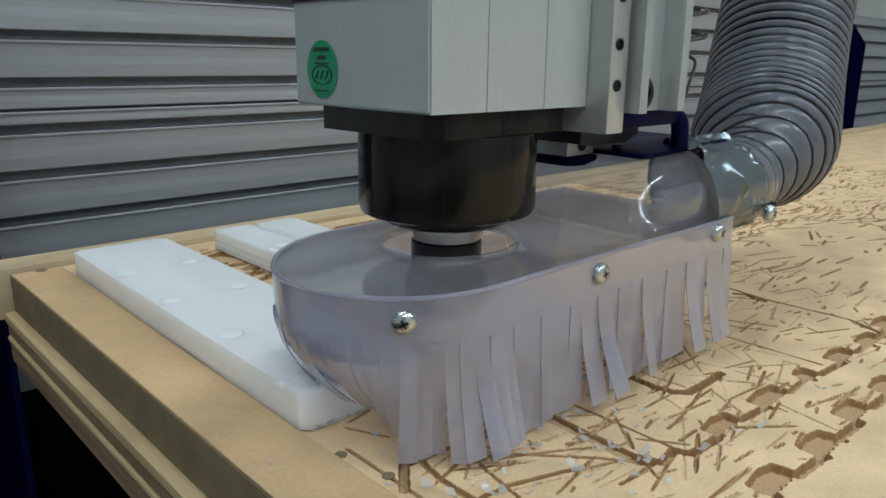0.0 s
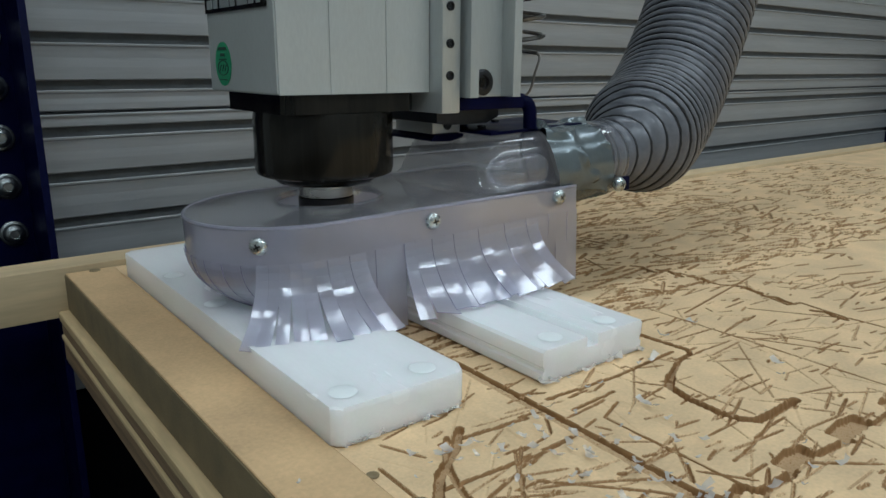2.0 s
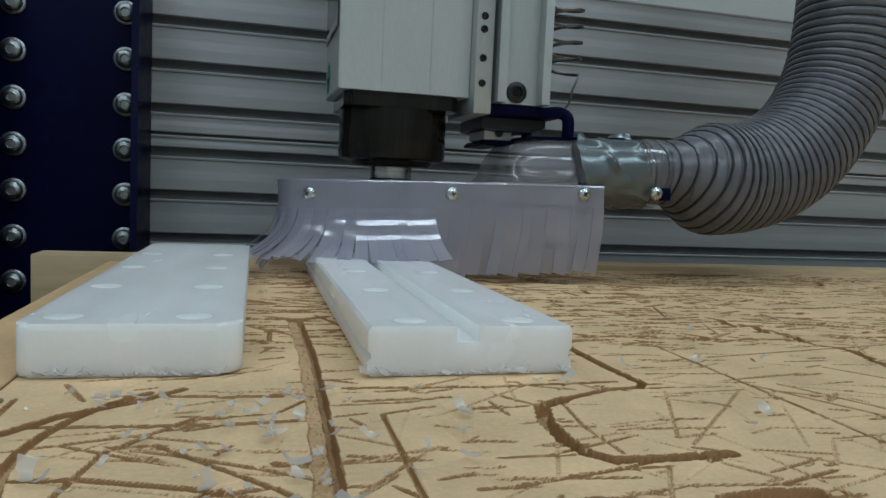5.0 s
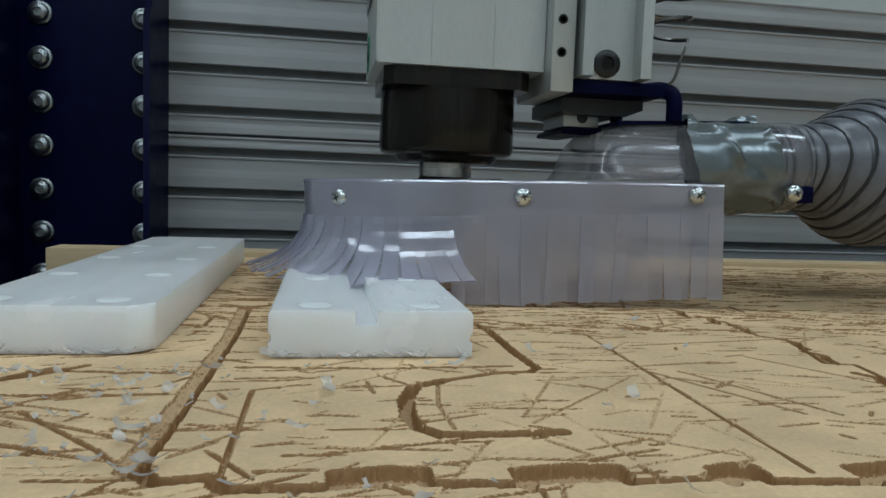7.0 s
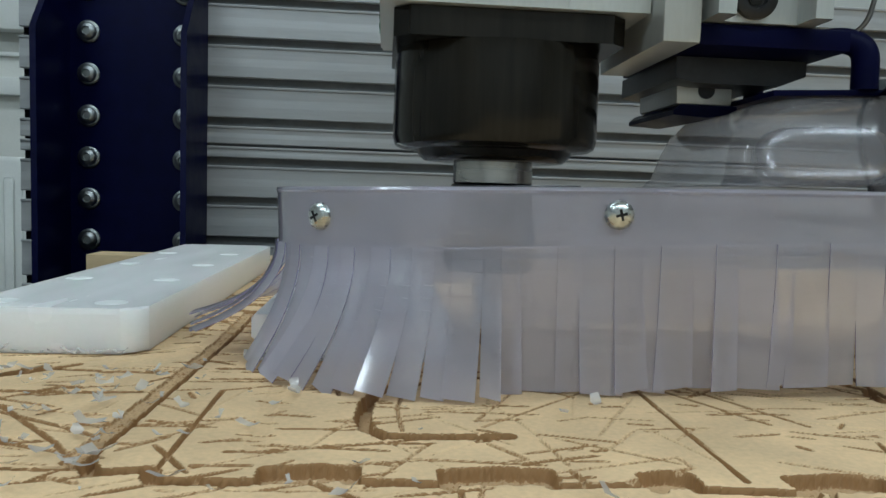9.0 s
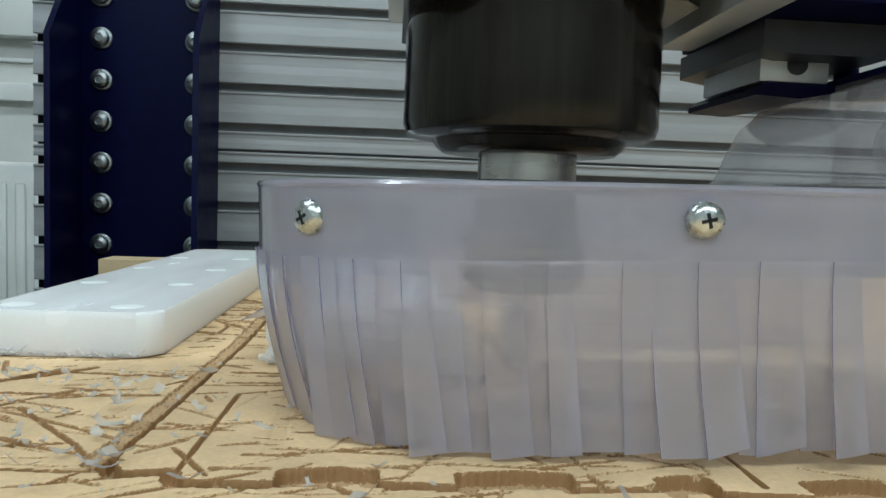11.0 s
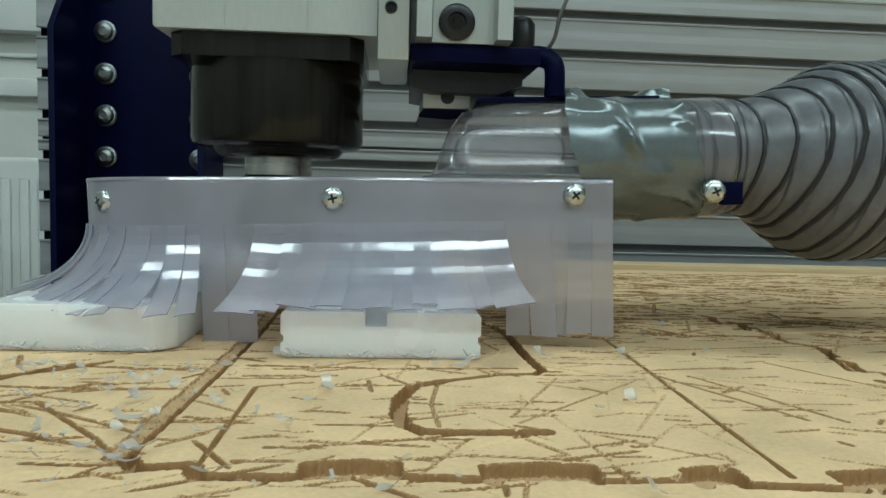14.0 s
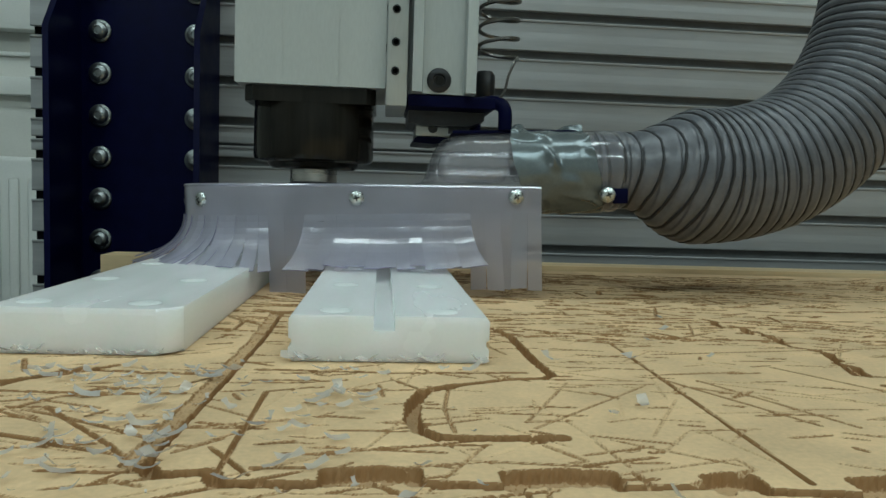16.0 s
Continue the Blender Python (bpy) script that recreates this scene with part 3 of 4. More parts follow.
# shavings
bm = BM()
rng = random.Random(11)
for i in range(165):
    if i >= 120:
        # burrs along the lower front edges of the bars
        x = rng.uniform(-0.146, -0.058) if i < 143 else rng.uniform(0.0, 0.1)
        y = (0.0085 if i < 143 else -0.0015) - rng.random() * 0.003
    elif i < 100:
        x, y = rng.gauss(-0.05, 0.045), rng.uniform(-0.17, -0.03)
    else:
        x, y = rng.uniform(-0.14, 0.2), rng.uniform(-0.17, 0.02)
    if i >= 120:
        pass
    elif -0.155 < x < -0.055 and y > 0.008 or -0.005 < x < 0.105 and y > -0.004 or x < -0.15:
        y = -0.006 - rng.random() * 0.02
    s, a = rng.choice((0.0012, 0.0018, 0.0026, 0.0036, 0.0048)), rng.uniform(0, 6.28)
    m = pose(x, y, 0.0012 + s * 0.25, rng.uniform(-25, 25), rng.uniform(-25, 25), math.degrees(a))
    rows = []
    for u in range(4):
        cu = (u / 3 - 0.5) * 2
        rows.append([bm.verts.new(m @ Vector((cu * s, w * s * rng.uniform(0.1, 0.75) + s * 0.25 * cu, s * 0.45 * cu * cu + rng.uniform(0, 0.0003)))) for w in (-1, 0, 1)])
    for p, q in zip(rows, rows[1:]):
        for k in range(2):
            bm.faces.new((p[k], p[k + 1], q[k + 1], q[k]))
shav = thing("plastic_shavings", bm, M_CHIP, "translucent white plastic shavings scattered on the board", "shavings", kind="stuff")

# ---- moving router head ----
# local origin: the middle front screw of the dust shoe; AX, AY: the spindle's axis
AX, AY = -0.0436, 0.0925


def screw_parts(parent, x, y, z, turn=0.0, spin=25.0):
    m = pose(x, y, z, 0, 0, turn) @ pose(0, 0, 0, 90) @ pose(0, 0, 0, 0, 0, spin)
    bm = BM()
    lathe(bm, [(0.0066, -0.003), (0.0066, 0.0005), (0.0060, 0.0022), (0.0042, 0.0036), (0.0018, 0.0042)], m, 24)
    s = part("screw", bm, M_SCREW, parent, "zinc cross-head screw")
    # dark raised cross in place of the shade inside the recess
    bm = BM()
    for r in (0, 90):
        box(bm, -0.0026, 0.0026, -0.0006, 0.0006, 0.0030, 0.00430)
        if r == 0:
            bmesh.ops.rotate(bm, verts=bm.verts, cent=(0, 0, 0), matrix=Matrix.Rotation(radians(90), 3, "Z"))
    bmesh.ops.transform(bm, matrix=m, verts=bm.verts)
    part("cross_slot", bm, M_DARKSTEEL, s)


def spindle():
    t = empty("router_spindle", "grey router spindle housing with a black round nose", "spindle motor")
    xs = [-0.1075, -0.0670, -0.0660, -0.0192, -0.0182, 0.0215]
    bm = BM()
    out = [(xs[0], 0.038), (xs[1], 0.038), (xs[1], 0.0386), (xs[2], 0.0386), (xs[2], 0.038), (xs[3], 0.038), (xs[3], 0.0386), (xs[4], 0.0386), (xs[4], 0.038),
           (xs[5], 0.038), (xs[5], 0.161), (xs[0], 0.161)]
    prism(bm, out, 0.0957, 0.62)
    bmesh.ops.bevel(bm, geom=[e for e in bm.edges if abs(e.verts[0].co.x + 0.1075) < 1e-5 and abs(e.verts[1].co.x + 0.1075) < 1e-5], offset=0.0012, segments=2, affect="EDGES")
    part("housing", bm, M_GREY, t, "grey anodised housing with two seams")
    bm = BM()
    k = 0.008
    x0, x1, y0, y1 = -0.1005, 0.0135, 0.0425, 0.1505
    prism(bm, [(x0 + k, y0), (x1 - k, y0), (x1, y0 + k), (x1, y1 - k), (x1 - k, y1), (x0 + k, y1), (x0, y1 - k), (x0, y0 + k)], 0.0815, 0.0953)
    part("flange", bm, M_BLACK, t, "black mounting flange")
    nose = part("nose", lathe(BM(), [(0.0545, 0.0813), (0.0553, 0.076), (0.0556, 0.0365), (0.0543, 0.0325), (0.0515, 0.0310), (0.043, 0.0300), (0.041, 0.0272), (0.038, 0.0247), (0.0220, 0.0245)],
                               pose(AX, AY, 0), 56), M_BLACK, t, "glossy black round nose")
    part("shaft", lathe(BM(), [(0.0218, 0.0244), (0.0218, 0.0132), (0.0208, 0.0129)], pose(AX, AY, 0), 40), M_STEEL, t, "bare steel shaft")
    nut = part("collet_nut", lathe(BM(), [(0.0205, 0.0128), (0.0226, 0.0120), (0.0226, -0.010), (0.0270, -0.012), (0.0270, -0.031), (0.022, -0.035), (0.010, -0.0355)], pose(AX, AY, 0), 24), M_DARKSTEEL, t, "dark collet nut")
    part("cutter", lathe(BM(), [(0.006, -0.0357), (0.006, -0.066), (0.0035, -0.068)], pose(AX, AY, 0), 16), M_STEEL, t)
    # round-ended green sticker on the left side
    m = Matrix(((0, 0, 1, -0.1077), (-1, 0, 0, 0.1315), (0, 1, 0, 0.1165), (0, 0, 0, 1)))
    bm = BM()
    prism(bm, [(0.0155 * math.cos(a), 0.0165 * math.sin(a)) for a in (2 * math.pi * i / 36 for i in range(36))], -0.0004, 0.0, m)
    st = part("sticker", bm, M_GREEN, t, "oval green inspection sticker")
    bm = BM()
    for r0, r1, cz, ht in ((0.0095, 0.0105, -0.003, 0.55),):
        for i in range(30):
            a0, a1 = 2 * math.pi * i / 30, 2 * math.pi * (i + 1) / 30
            q = [(r0 * math.cos(a0), cz + ht * r0 * math.sin(a0)), (r1 * math.cos(a0), cz + ht * r1 * math.sin(a0)),
                 (r1 * math.cos(a1), cz + ht * r1 * math.sin(a1)), (r0 * math.cos(a1), cz + ht * r0 * math.sin(a1))]
            prism(bm, q, -0.0008, -0.0004, m)
    for u, v, w, h in ((-0.005, -0.003, 0.0022, 0.005), (0.0, -0.003, 0.0022, 0.005), (0.005, -0.003, 0.0022, 0.005), (0.0, 0.0035, 0.008, 0.0007), (0.0, 0.0068, 0.0045, 0.0022), (0.0, 0.0115, 0.009, 0.0020), (0.0, -0.012, 0.008, 0.0008)):
        prism(bm, [(u - w, v - h / 2), (u + w, v - h / 2), (u + w * 0.8, v + h / 2), (u - w * 0.8, v + h / 2)] if w > 0.003 else
              [(u - w, v - h / 2), (u - w + 0.0012, v - h / 2), (u + w, v + h / 2), (u + w - 0.0012, v + h / 2)], -0.0008, -0.0004, m)
    part("print", bm, M_INK, st)
    plate = part("name_plate", box(BM(), -0.1087, -0.1077, 0.048, 0.160, 0.1545, 0.25), M_BLACK, t, "black name plate")
    for k in range(9):
        part("plate_mark", box(BM(), -0.1091, -0.1087, 0.056 + 0.011 * k, 0.0625 + 0.011 * k + 0.002 * (k % 3), 0.1575, 0.1640), M_GREYL, plate, "pale bar on the plate")
    return t


def carriage():
    t = empty("spindle_carriage", "aluminium guide carriage with a perforated rail, spring and blue hose bracket", "carriage")
    rail = part("rail_plate", box(BM(), 0.0222, 0.0402, 0.022, 0.12, 0.0795, 0.62, 0.0015), M_GREYL, t, "pale rail with a row of holes")
    for k in range(9):
        z = (0.1085, 0.1326, 0.1600, 0.1725, 0.1980, 0.2230, 0.2480, 0.2730, 0.2980)[k]
        # no opening is cut: a dark disc gives the hole's shade
        part("hole", lathe(BM(), [(0.0036, 0.0), (0.0036, 0.0012), (0.0026, 0.0013), (0.0022, 0.0002)], pose(0.0296, 0.0222, z) @ pose(0, 0, 0, 90), 18), M_DARKSTEEL, rail)
    # channel profile: two ribs and a flat face between
    bm = BM()
    prism(bm, [(0.0440, 0.014), (0.0525, 0.014), (0.0532, 0.016), (0.0532, 0.028), (0.0890, 0.028), (0.0890, 0.016), (0.0897, 0.014), (0.0980, 0.014), (0.0987, 0.016),
               (0.0987, 0.12), (0.0412, 0.12), (0.0412, 0.040), (0.0440, 0.038)], 0.0915, 0.62)
    part("guide_profile", bm, M_GREYL, t, "ribbed aluminium guide profile")
    hb = part("hex_bolt", lathe(BM(), [(0.0105, 0.0), (0.0105, 0.0022), (0.0095, 0.003), (0.0055, 0.003), (0.0050, 0.0006)], pose(0.0675, 0.0279, 0.1030) @ pose(0, 0, 0, 90), 28), M_DARKSTEEL, t, "black socket bolt")
    part("socket", lathe(BM(), [(0.0042, 0.0006), (0.0042, 0.0013)], pose(0.0675, 0.0279, 0.1030) @ pose(0, 0, 0, 90), 6), M_BLACK, hb, "", False)
    br = part("blue_bracket", box(BM(), 0.0412, 0.1180, 0.030, 0.135, 0.0808, 0.0910, 0.0012), M_BLUE, t, "dark blue bracket plate")
    bm = BM()
    sweep(bm, smooth_path([(0.106, 0.040, 0.0865), (0.119, 0.036, 0.0872), (0.1262, 0.032, 0.0812), (0.1270, 0.031, 0.0630)], 8), 0.0062, 12)
    part("hook", bm, M_BLUE, br, "blue hook")
    part("hook", sweep(BM(), smooth_path([(0.094, 0.110, 0.0845), (0.104, 0.108, 0.0840), (0.1095, 0.106, 0.0780), (0.1100, 0.105, 0.0600)], 8), 0.0055, 12), M_BLUE, br, "blue hook")
    bm = BM()
    prism(bm, [(0.043, 0.093), (0.043, 0.082), (0.0555, 0.080), (0.098, 0.080), (0.112, 0.0855), (0.112, 0.093)], -0.14, -0.056, Matrix(((1, 0, 0, 0), (0, 0, -1, 0), (0, 1, 0, -0.0128), (0, 0, 0, 1))))
    part("under_plate", bm, M_BODY, t)
    part("clamp_block", box(BM(), 0.0505, 0.081, 0.072, 0.128, 0.0585, 0.0745, 0.001), M_GREYL, t, "worn aluminium clamp block")
    # dark disc laid on the block for the shade in its hole
    part("clamp_hole", lathe(BM(), [(0.0045, 0.0), (0.0045, 0.0006)], pose(0.0665, 0.0717, 0.066) @ pose(0, 0, 0, 90), 18), M_DARKSTEEL, t)
    bm = BM()
    prism(bm, [(0.0485, 0.0525), (0.0485, 0.0550), (0.052, 0.058), (0.083, 0.058), (0.083, 0.0545), (0.068, 0.0515)], -0.140, -0.070, Matrix(((1, 0, 0, 0), (0, 0, -1, 0), (0, 1, 0, 0), (0, 0, 0, 1))))
    part("clamp_foot", bm, M_BLUE, t)
    # coil spring and its wire end
    pts = [Vector((0.1190 + 0.0175 * math.cos(a), 0.035 + 0.0175 * math.sin(a), 0.127 + 0.0160 * a / (2 * math.pi))) for a in (i * math.pi / 12 for i in range(24 * 16))]
    sp = part("spring", sweep(BM(), pts, 0.0018, 6), M_SPRING, t, "dark coil spring")
    part("spring_end", sweep(BM(), smooth_path([(0.1365, 0.035, 0.127), (0.133, 0.028, 0.1225), (0.128, 0.028, 0.110), (0.125, 0.030, 0.096), (0.119, 0.034, 0.088)], 8), 0.0012, 6), M_SPRING, sp)
    part("spring_seat", lathe(BM(), [(0.009, 0.0), (0.010, 0.002), (0.010, 0.022), (0.007, 0.026)], pose(0.118, 0.105, 0.0995), 20), M_DARKSTEEL, t)
    return t


# outline of the shoe in plan, walked from the back right corner round the left end to the front right corner
CX, CY, CR = -0.0825, 0.0855, 0.0805


def shoe_outline(off=0.0):
    pts = [(0.155, CY + CR + off), (0.10, CY + CR + off), (0.04, CY + CR + off), (-0.03, CY + CR + off)]
    pts += arc(CX, CY, CR + off, 90, 270, 28)
    pts += [(-0.03, CY - CR - off), (0.04, CY - CR - off), (0.10, CY - CR - off), (0.155, CY - CR - off)]
    return pts


def wall_ring(bm, outer, inner, z0, z1):
    a = [[bm.verts.new((x, y, z)) for x, y in line] for line in (outer, inner) for z in (z0, z1)]
    o0, o1, i0, i1 = a
    for k in range(len(outer) - 1):
        bm.faces.new((o0[k], o0[k + 1], o1[k + 1], o1[k]))
        bm.faces.new((i0[k + 1], i0[k], i1[k], i1[k + 1]))
        bm.faces.new((o1[k], o1[k + 1], i1[k + 1], i1[k]))
        bm.faces.new((o0[k + 1], o0[k], i0[k], i0[k + 1]))
    return bm


STRIPS = []     # (pieces, hinge pose, place, outward, jitter, curl of a piece)
HINGE, PIECES = -0.0150, 12
PIECE = 0.0652 / PIECES


def strip_mesh(w, length, curl, seed, k):
    """Piece k of a vinyl tongue, from the top; curl: degrees by which the piece turns outward at the root."""
    r = random.Random(seed)
    skew, cutoff = r.uniform(-0.0016, 0.0016), r.uniform(-0.0022, 0.0022)
    bm = BM()
    n, rows = 2, []
    y, z = 0.0, 0.0
    for i in range(n + 1):
        v = (k + i / n) / PIECES
        row = []
        for u in (-0.5, -0.17, 0.17, 0.5):
            row.append((u * w * (1.0 + (0.30 if curl > 5 else 0.06) * v) + skew * v * v, y - 0.0004 * v * math.cos(3 * u), z + (cutoff * (u + 0.5) * i / n if k == PIECES - 1 else 0)))
        rows.append(row)
        a = radians(curl) * (1 - (k + 0.5) / PIECES) * (i + 0.5) / n
        y, z = y - math.sin(a) * length / n, z - math.cos(a) * length / n
    sheets = [[[bm.verts.new((x, y + d, z)) for x, y, z in row] for row in rows] for d in (0.0, 0.0005)]
    f, g = sheets
    for i in range(n):
        for j in range(3):
            bm.faces.new((f[i][j + 1], f[i][j], f[i + 1][j], f[i + 1][j + 1]))
            bm.faces.new((g[i][j], g[i][j + 1], g[i + 1][j + 1], g[i + 1][j]))
        for j in (0, 3):
            bm.faces.new((f[i][j], g[i][j], g[i + 1][j], f[i + 1][j])).material_index = 1
    if k == PIECES - 1:
        for j in range(3):
            bm.faces.new((f[n][j], f[n][j + 1], g[n][j + 1], g[n][j])).material_index = 1
    return bm


def piece_end(curl):
    """Where a piece ends, in its own space."""
    y = z = 0.0
    for i in range(2):
        a = radians(curl) * (i + 0.5) / 2
        y, z = y - math.sin(a) * PIECE / 2, z - math.cos(a) * PIECE / 2
    return Vector((0, y, z))


def sag(bm):
    """The top of the shoe drops a little towards the hose."""
    for v in bm.verts:
        if v.co.z > 0.004:
            v.co.z -= (0.0038 if v.co.x > 0 else 0.0018) * v.co.x / 0.16
    return bm


def dust_shoe():
    t = empty("dust_shoe", "clear lilac vinyl dust shoe with a fringe of hanging strips", "dust shoe")
    # top plate with a round hole for the spindle
    bm = BM()
    out = shoe_outline(-0.002)
    hole = [(AX + 0.0455 * math.cos(a), AY + 0.0455 * math.sin(a)) for a in (2 * math.pi * i / 48 for i in range(48))]
    for z in (0.0095, 0.0115):
        vo = [bm.verts.new((x, y, z)) for x, y in out]
        vh = [bm.verts.new((x, y, z)) for x, y in hole]
        eo = [bm.edges.new((vo[i], vo[(i + 1) % len(vo)])) for i in range(len(vo))]
        eh = [bm.edges.new((vh[i], vh[(i + 1) % len(vh)])) for i in range(len(vh))]
        bmesh.ops.triangle_fill(bm, edges=eo + eh, use_beauty=True)
    part("top_plate", sag(bm), M_PLATE, t, "clear plate with a round hole")
    part("plate_rim", wall_ring(BM(), hole + hole[:1], [(AX + (x - AX) * 0.96, AY + (y - AY) * 0.96) for x, y in hole + hole[:1]], 0.0085, 0.0135), M_DOME, t)
    bm = BM()
    edge = [Vector((x, y, 0.0105)) for x, y in shoe_outline(-0.001)]
    part("edge_roll", sag(sweep(bm, edge, 0.0016, 8)), M_SKIRT, t, "rounded clear edge")
    part("skirt_band", sag(wall_ring(BM(), shoe_outline(0.0), shoe_outline(-0.0010), HINGE, 0.0118)), M_SKIRT, t, "vinyl band held by screws")
    # tongues: walk along the outline
    pts = [Vector((x, y)) for x, y in shoe_outline(0.0001)]
    seg = [(b - a).length for a, b in zip(pts, pts[1:])]
    total = sum(seg)
    r = random.Random(5)
    pos, spots = 0.004, []
    while pos < total - 0.006:
        w = r.choice((0.0075, 0.0090, 0.0105) if total * 0.38 < pos < total * 0.68 else (0.0085, 0.0105, 0.0125, 0.0145, 0.0165)) * r.uniform(0.9, 1.1)
        if pos + w > total:
            w = total - pos
        spots.append((pos, pos + w))
        pos += w

    def at(s):
        for a, b, n in zip(pts, pts[1:], seg):
            if s <= n:
                return a + (b - a) * (s / n), (b - a).normalized()
            s -= n
        return pts[-1], (pts[-1] - pts[-2]).normalized()

    for i, (s0, s1) in enumerate(spots):
        p, d = at((s0 + s1) / 2)
        turn = math.degrees(math.atan2(d.y, d.x))
        over = -0.172 < p.x < -0.068 or -0.048 < p.x < 0.098
        curl = 6.5 if d.x > 0.75 and over else 1.5
        hinge = pose(p.x, p.y, HINGE + 0.0014, 0, 0, turn) @ pose(0, -0.0004 - 0.0008 * (i % 2), 0)
        pieces, owner = [], t
        long = PIECE * (r.uniform(0.95, 1.05) if curl > 5 else r.uniform(0.72, 1.2))
        for k in range(PIECES):
            ob = part("strip_segment" if k else "vinyl_strip", strip_mesh((s1 - s0) + 0.0001, long if k == PIECES - 1 else PIECE, curl, i, k), M_TONGUE, owner)
            ob.data.materials.append(M_VEDGE)
            rest = np.array([(v.co.x + s0, v.co.y + 0.3 * (i % 7), v.co.z - k * PIECE) for v in ob.data.vertices], dtype=np.float32)
            ob.data.attributes.new("rest", "FLOAT_VECTOR", "POINT").data.foreach_set("vector", rest.ravel())
            owner = owner if k else ob
            pieces.append(ob)
        pieces[0].matrix_basis = hinge
        STRIPS.append((pieces, hinge, p.copy(), Vector((d.y, -d.x)), r.uniform(-1, 1), curl))
    screw_parts(t, -0.1330, 0.0235, 0.0, -40)
    screw_parts(t, 0.0, 0.0045, 0.0, 0, 12)
    screw_parts(t, 0.1335, 0.0045, 0.0, 0, 38)
    screw_parts(t, -0.1330, 0.1475, 0.0, -140)
    screw_parts(t, 0.02, 0.1665, 0.0, 180)

    # moulded dome over the suction side
    def ring(x0, x1, y0, y1, rr, z, k=7):
        return [(x, y, z) for x, y in rounded_rect(x0, x1, y0, y1, rr, k)]
    bm = BM()
    rings = [ring(0.049, 0.1545, 0.008, 0.161, 0.012, 0.0122), ring(0.054, 0.1545, 0.012, 0.158, 0.016, 0.0130), ring(0.0575, 0.1545, 0.015, 0.154, 0.018, 0.018),
             ring(0.0610, 0.154, 0.018, 0.150, 0.018, 0.030), ring(0.0660, 0.1535, 0.021, 0.147, 0.019, 0.0415), ring(0.073, 0.153, 0.027, 0.141, 0.020, 0.0500),
             ring(0.085, 0.152, 0.035, 0.133, 0.018, 0.0545)]
    vs = [[bm.verts.new(q) for q in rg] for rg in rings]
    for a, b in zip(vs, vs[1:]):
        for k in range(len(a)):
            bm.faces.new((a[k], a[(k + 1) % len(a)], b[(k + 1) % len(a)], b[k]))
    bm.faces.new(vs[-1])
    dome = part("dome", bm, M_DOME, t, "clear moulded dome")
    bm = BM()
    ov = rounded_rect(0.070, 0.134, 0.0145, 0.047, 0.0155, 8)
    rows = [[bm.verts.new((cx, y0, z)) for cx, z in ((0.100 + (x - 0.103) * f, 0.0255 + (y - 0.031) * f * 0.85) for x, y in ov)]
            for f, y0 in ((1.0, 0.0235), (0.97, 0.0155), (0.90, 0.0120), (0.78, 0.0105))]
    for a, b in zip(rows, rows[1:]):
        for k in range(len(a)):
            bm.faces.new((a[k], a[(k + 1) % len(a)], b[(k + 1) % len(a)], b[k]))
    bm.faces.new(rows[-1])
    part("boss", bm, M_DOME, dome, "oval raised boss")
    part("top_bar", box(BM(), 0.082, 0.190, 0.034, 0.120, 0.0552, 0.0582, 0.0008), M_BLUE, t, "dark blue plate on the dome")
    for x, y in ((0.10, 0.07), (0.14, 0.10)):
        part("plate_bolt", lathe(BM(), [(0.004, 0.0580), (0.004, 0.0606), (0.002, 0.0611)], pose(x, y, 0), 12), M_DARKSTEEL, t)
    # outlet pipe, its clear sleeve and the duct tape
    TY, TZ = 0.0425, 0.0215
    mx = Matrix(((0, 0, 1, 0), (1, 0, 0, TY), (0, 1, 0, TZ), (0, 0, 0, 1)))
    part("outlet_pipe", lathe(BM(), [(0.0335, 0.1555), (0.0335, 0.208), (0.032, 0.208), (0.032, 0.1555)], mx, 40, False), M_DOME, t, "clear outlet pipe")
    bm = BM()
    n, k2 = 46, 110
    grid = []
    for i in range(n + 1):
        u = i / n
        row = []
        for k in range(k2):
            a = 2 * math.pi * k / k2
            cz, cy = math.sin(a), math.cos(a)
            x0 = 0.1350 + 0.019 * (0.5 - 0.5 * cz) + 0.010 * cy + 0.0025 * noise.noise((cy * 3, cz * 3, 7))
            x1 = 0.2060 - 0.0085 * cz + 0.0015 * noise.noise((cy * 4, cz * 4, 3))
            x = x0 + (x1 - x0) * u
            warp = noise.noise((x * 22, cy * 1.6, cz * 1.6))
            crease = max(0.0, math.sin(x * 120 + cz * 3.0 + 4 * warp)) ** 4
            wr = 0.0012 * warp + 0.0066 * crease * (0.5 + noise.noise((cz * 2.5, x * 25, 5))) + 0.0002 * noise.noise((x * 260, cy * 14, cz * 14))
            fold = 0.0030 * math.exp(-((u - 0.30 - 0.18 * cz) / 0.10) ** 2) * (0.4 + 0.6 * max(0, -cy))
            rr = 0.0364 + wr + fold * (0.6 + noise.noise((cz * 3, u * 2, 1)))
            if i == n:
                rr = 0.0337
            row.append(bm.verts.new((x, TY + rr * cy, TZ + rr * cz)))
        grid.append(row)
    for a, b in zip(grid, grid[1:]):
        for k in range(k2):
            bm.faces.new((a[k], a[(k + 1) % k2], b[(k + 1) % k2], b[k]))
    part("duct_tape", bm, M_TAPE, t, "wrinkled silver duct tape wrap")
    # added double disc, no real wall: it lightens the tape's dark inside
    bm = BM()
    for dx in (0.002, 0.004):
        bm.faces.new([bm.verts.new((0.1350 + dx + 0.019 * (0.5 - 0.5 * math.sin(a)) + 0.010 * math.cos(a), TY + 0.0352 * math.cos(a), TZ + 0.0352 * math.sin(a))) for a in (2 * math.pi * k / 40 for k in range(40))])
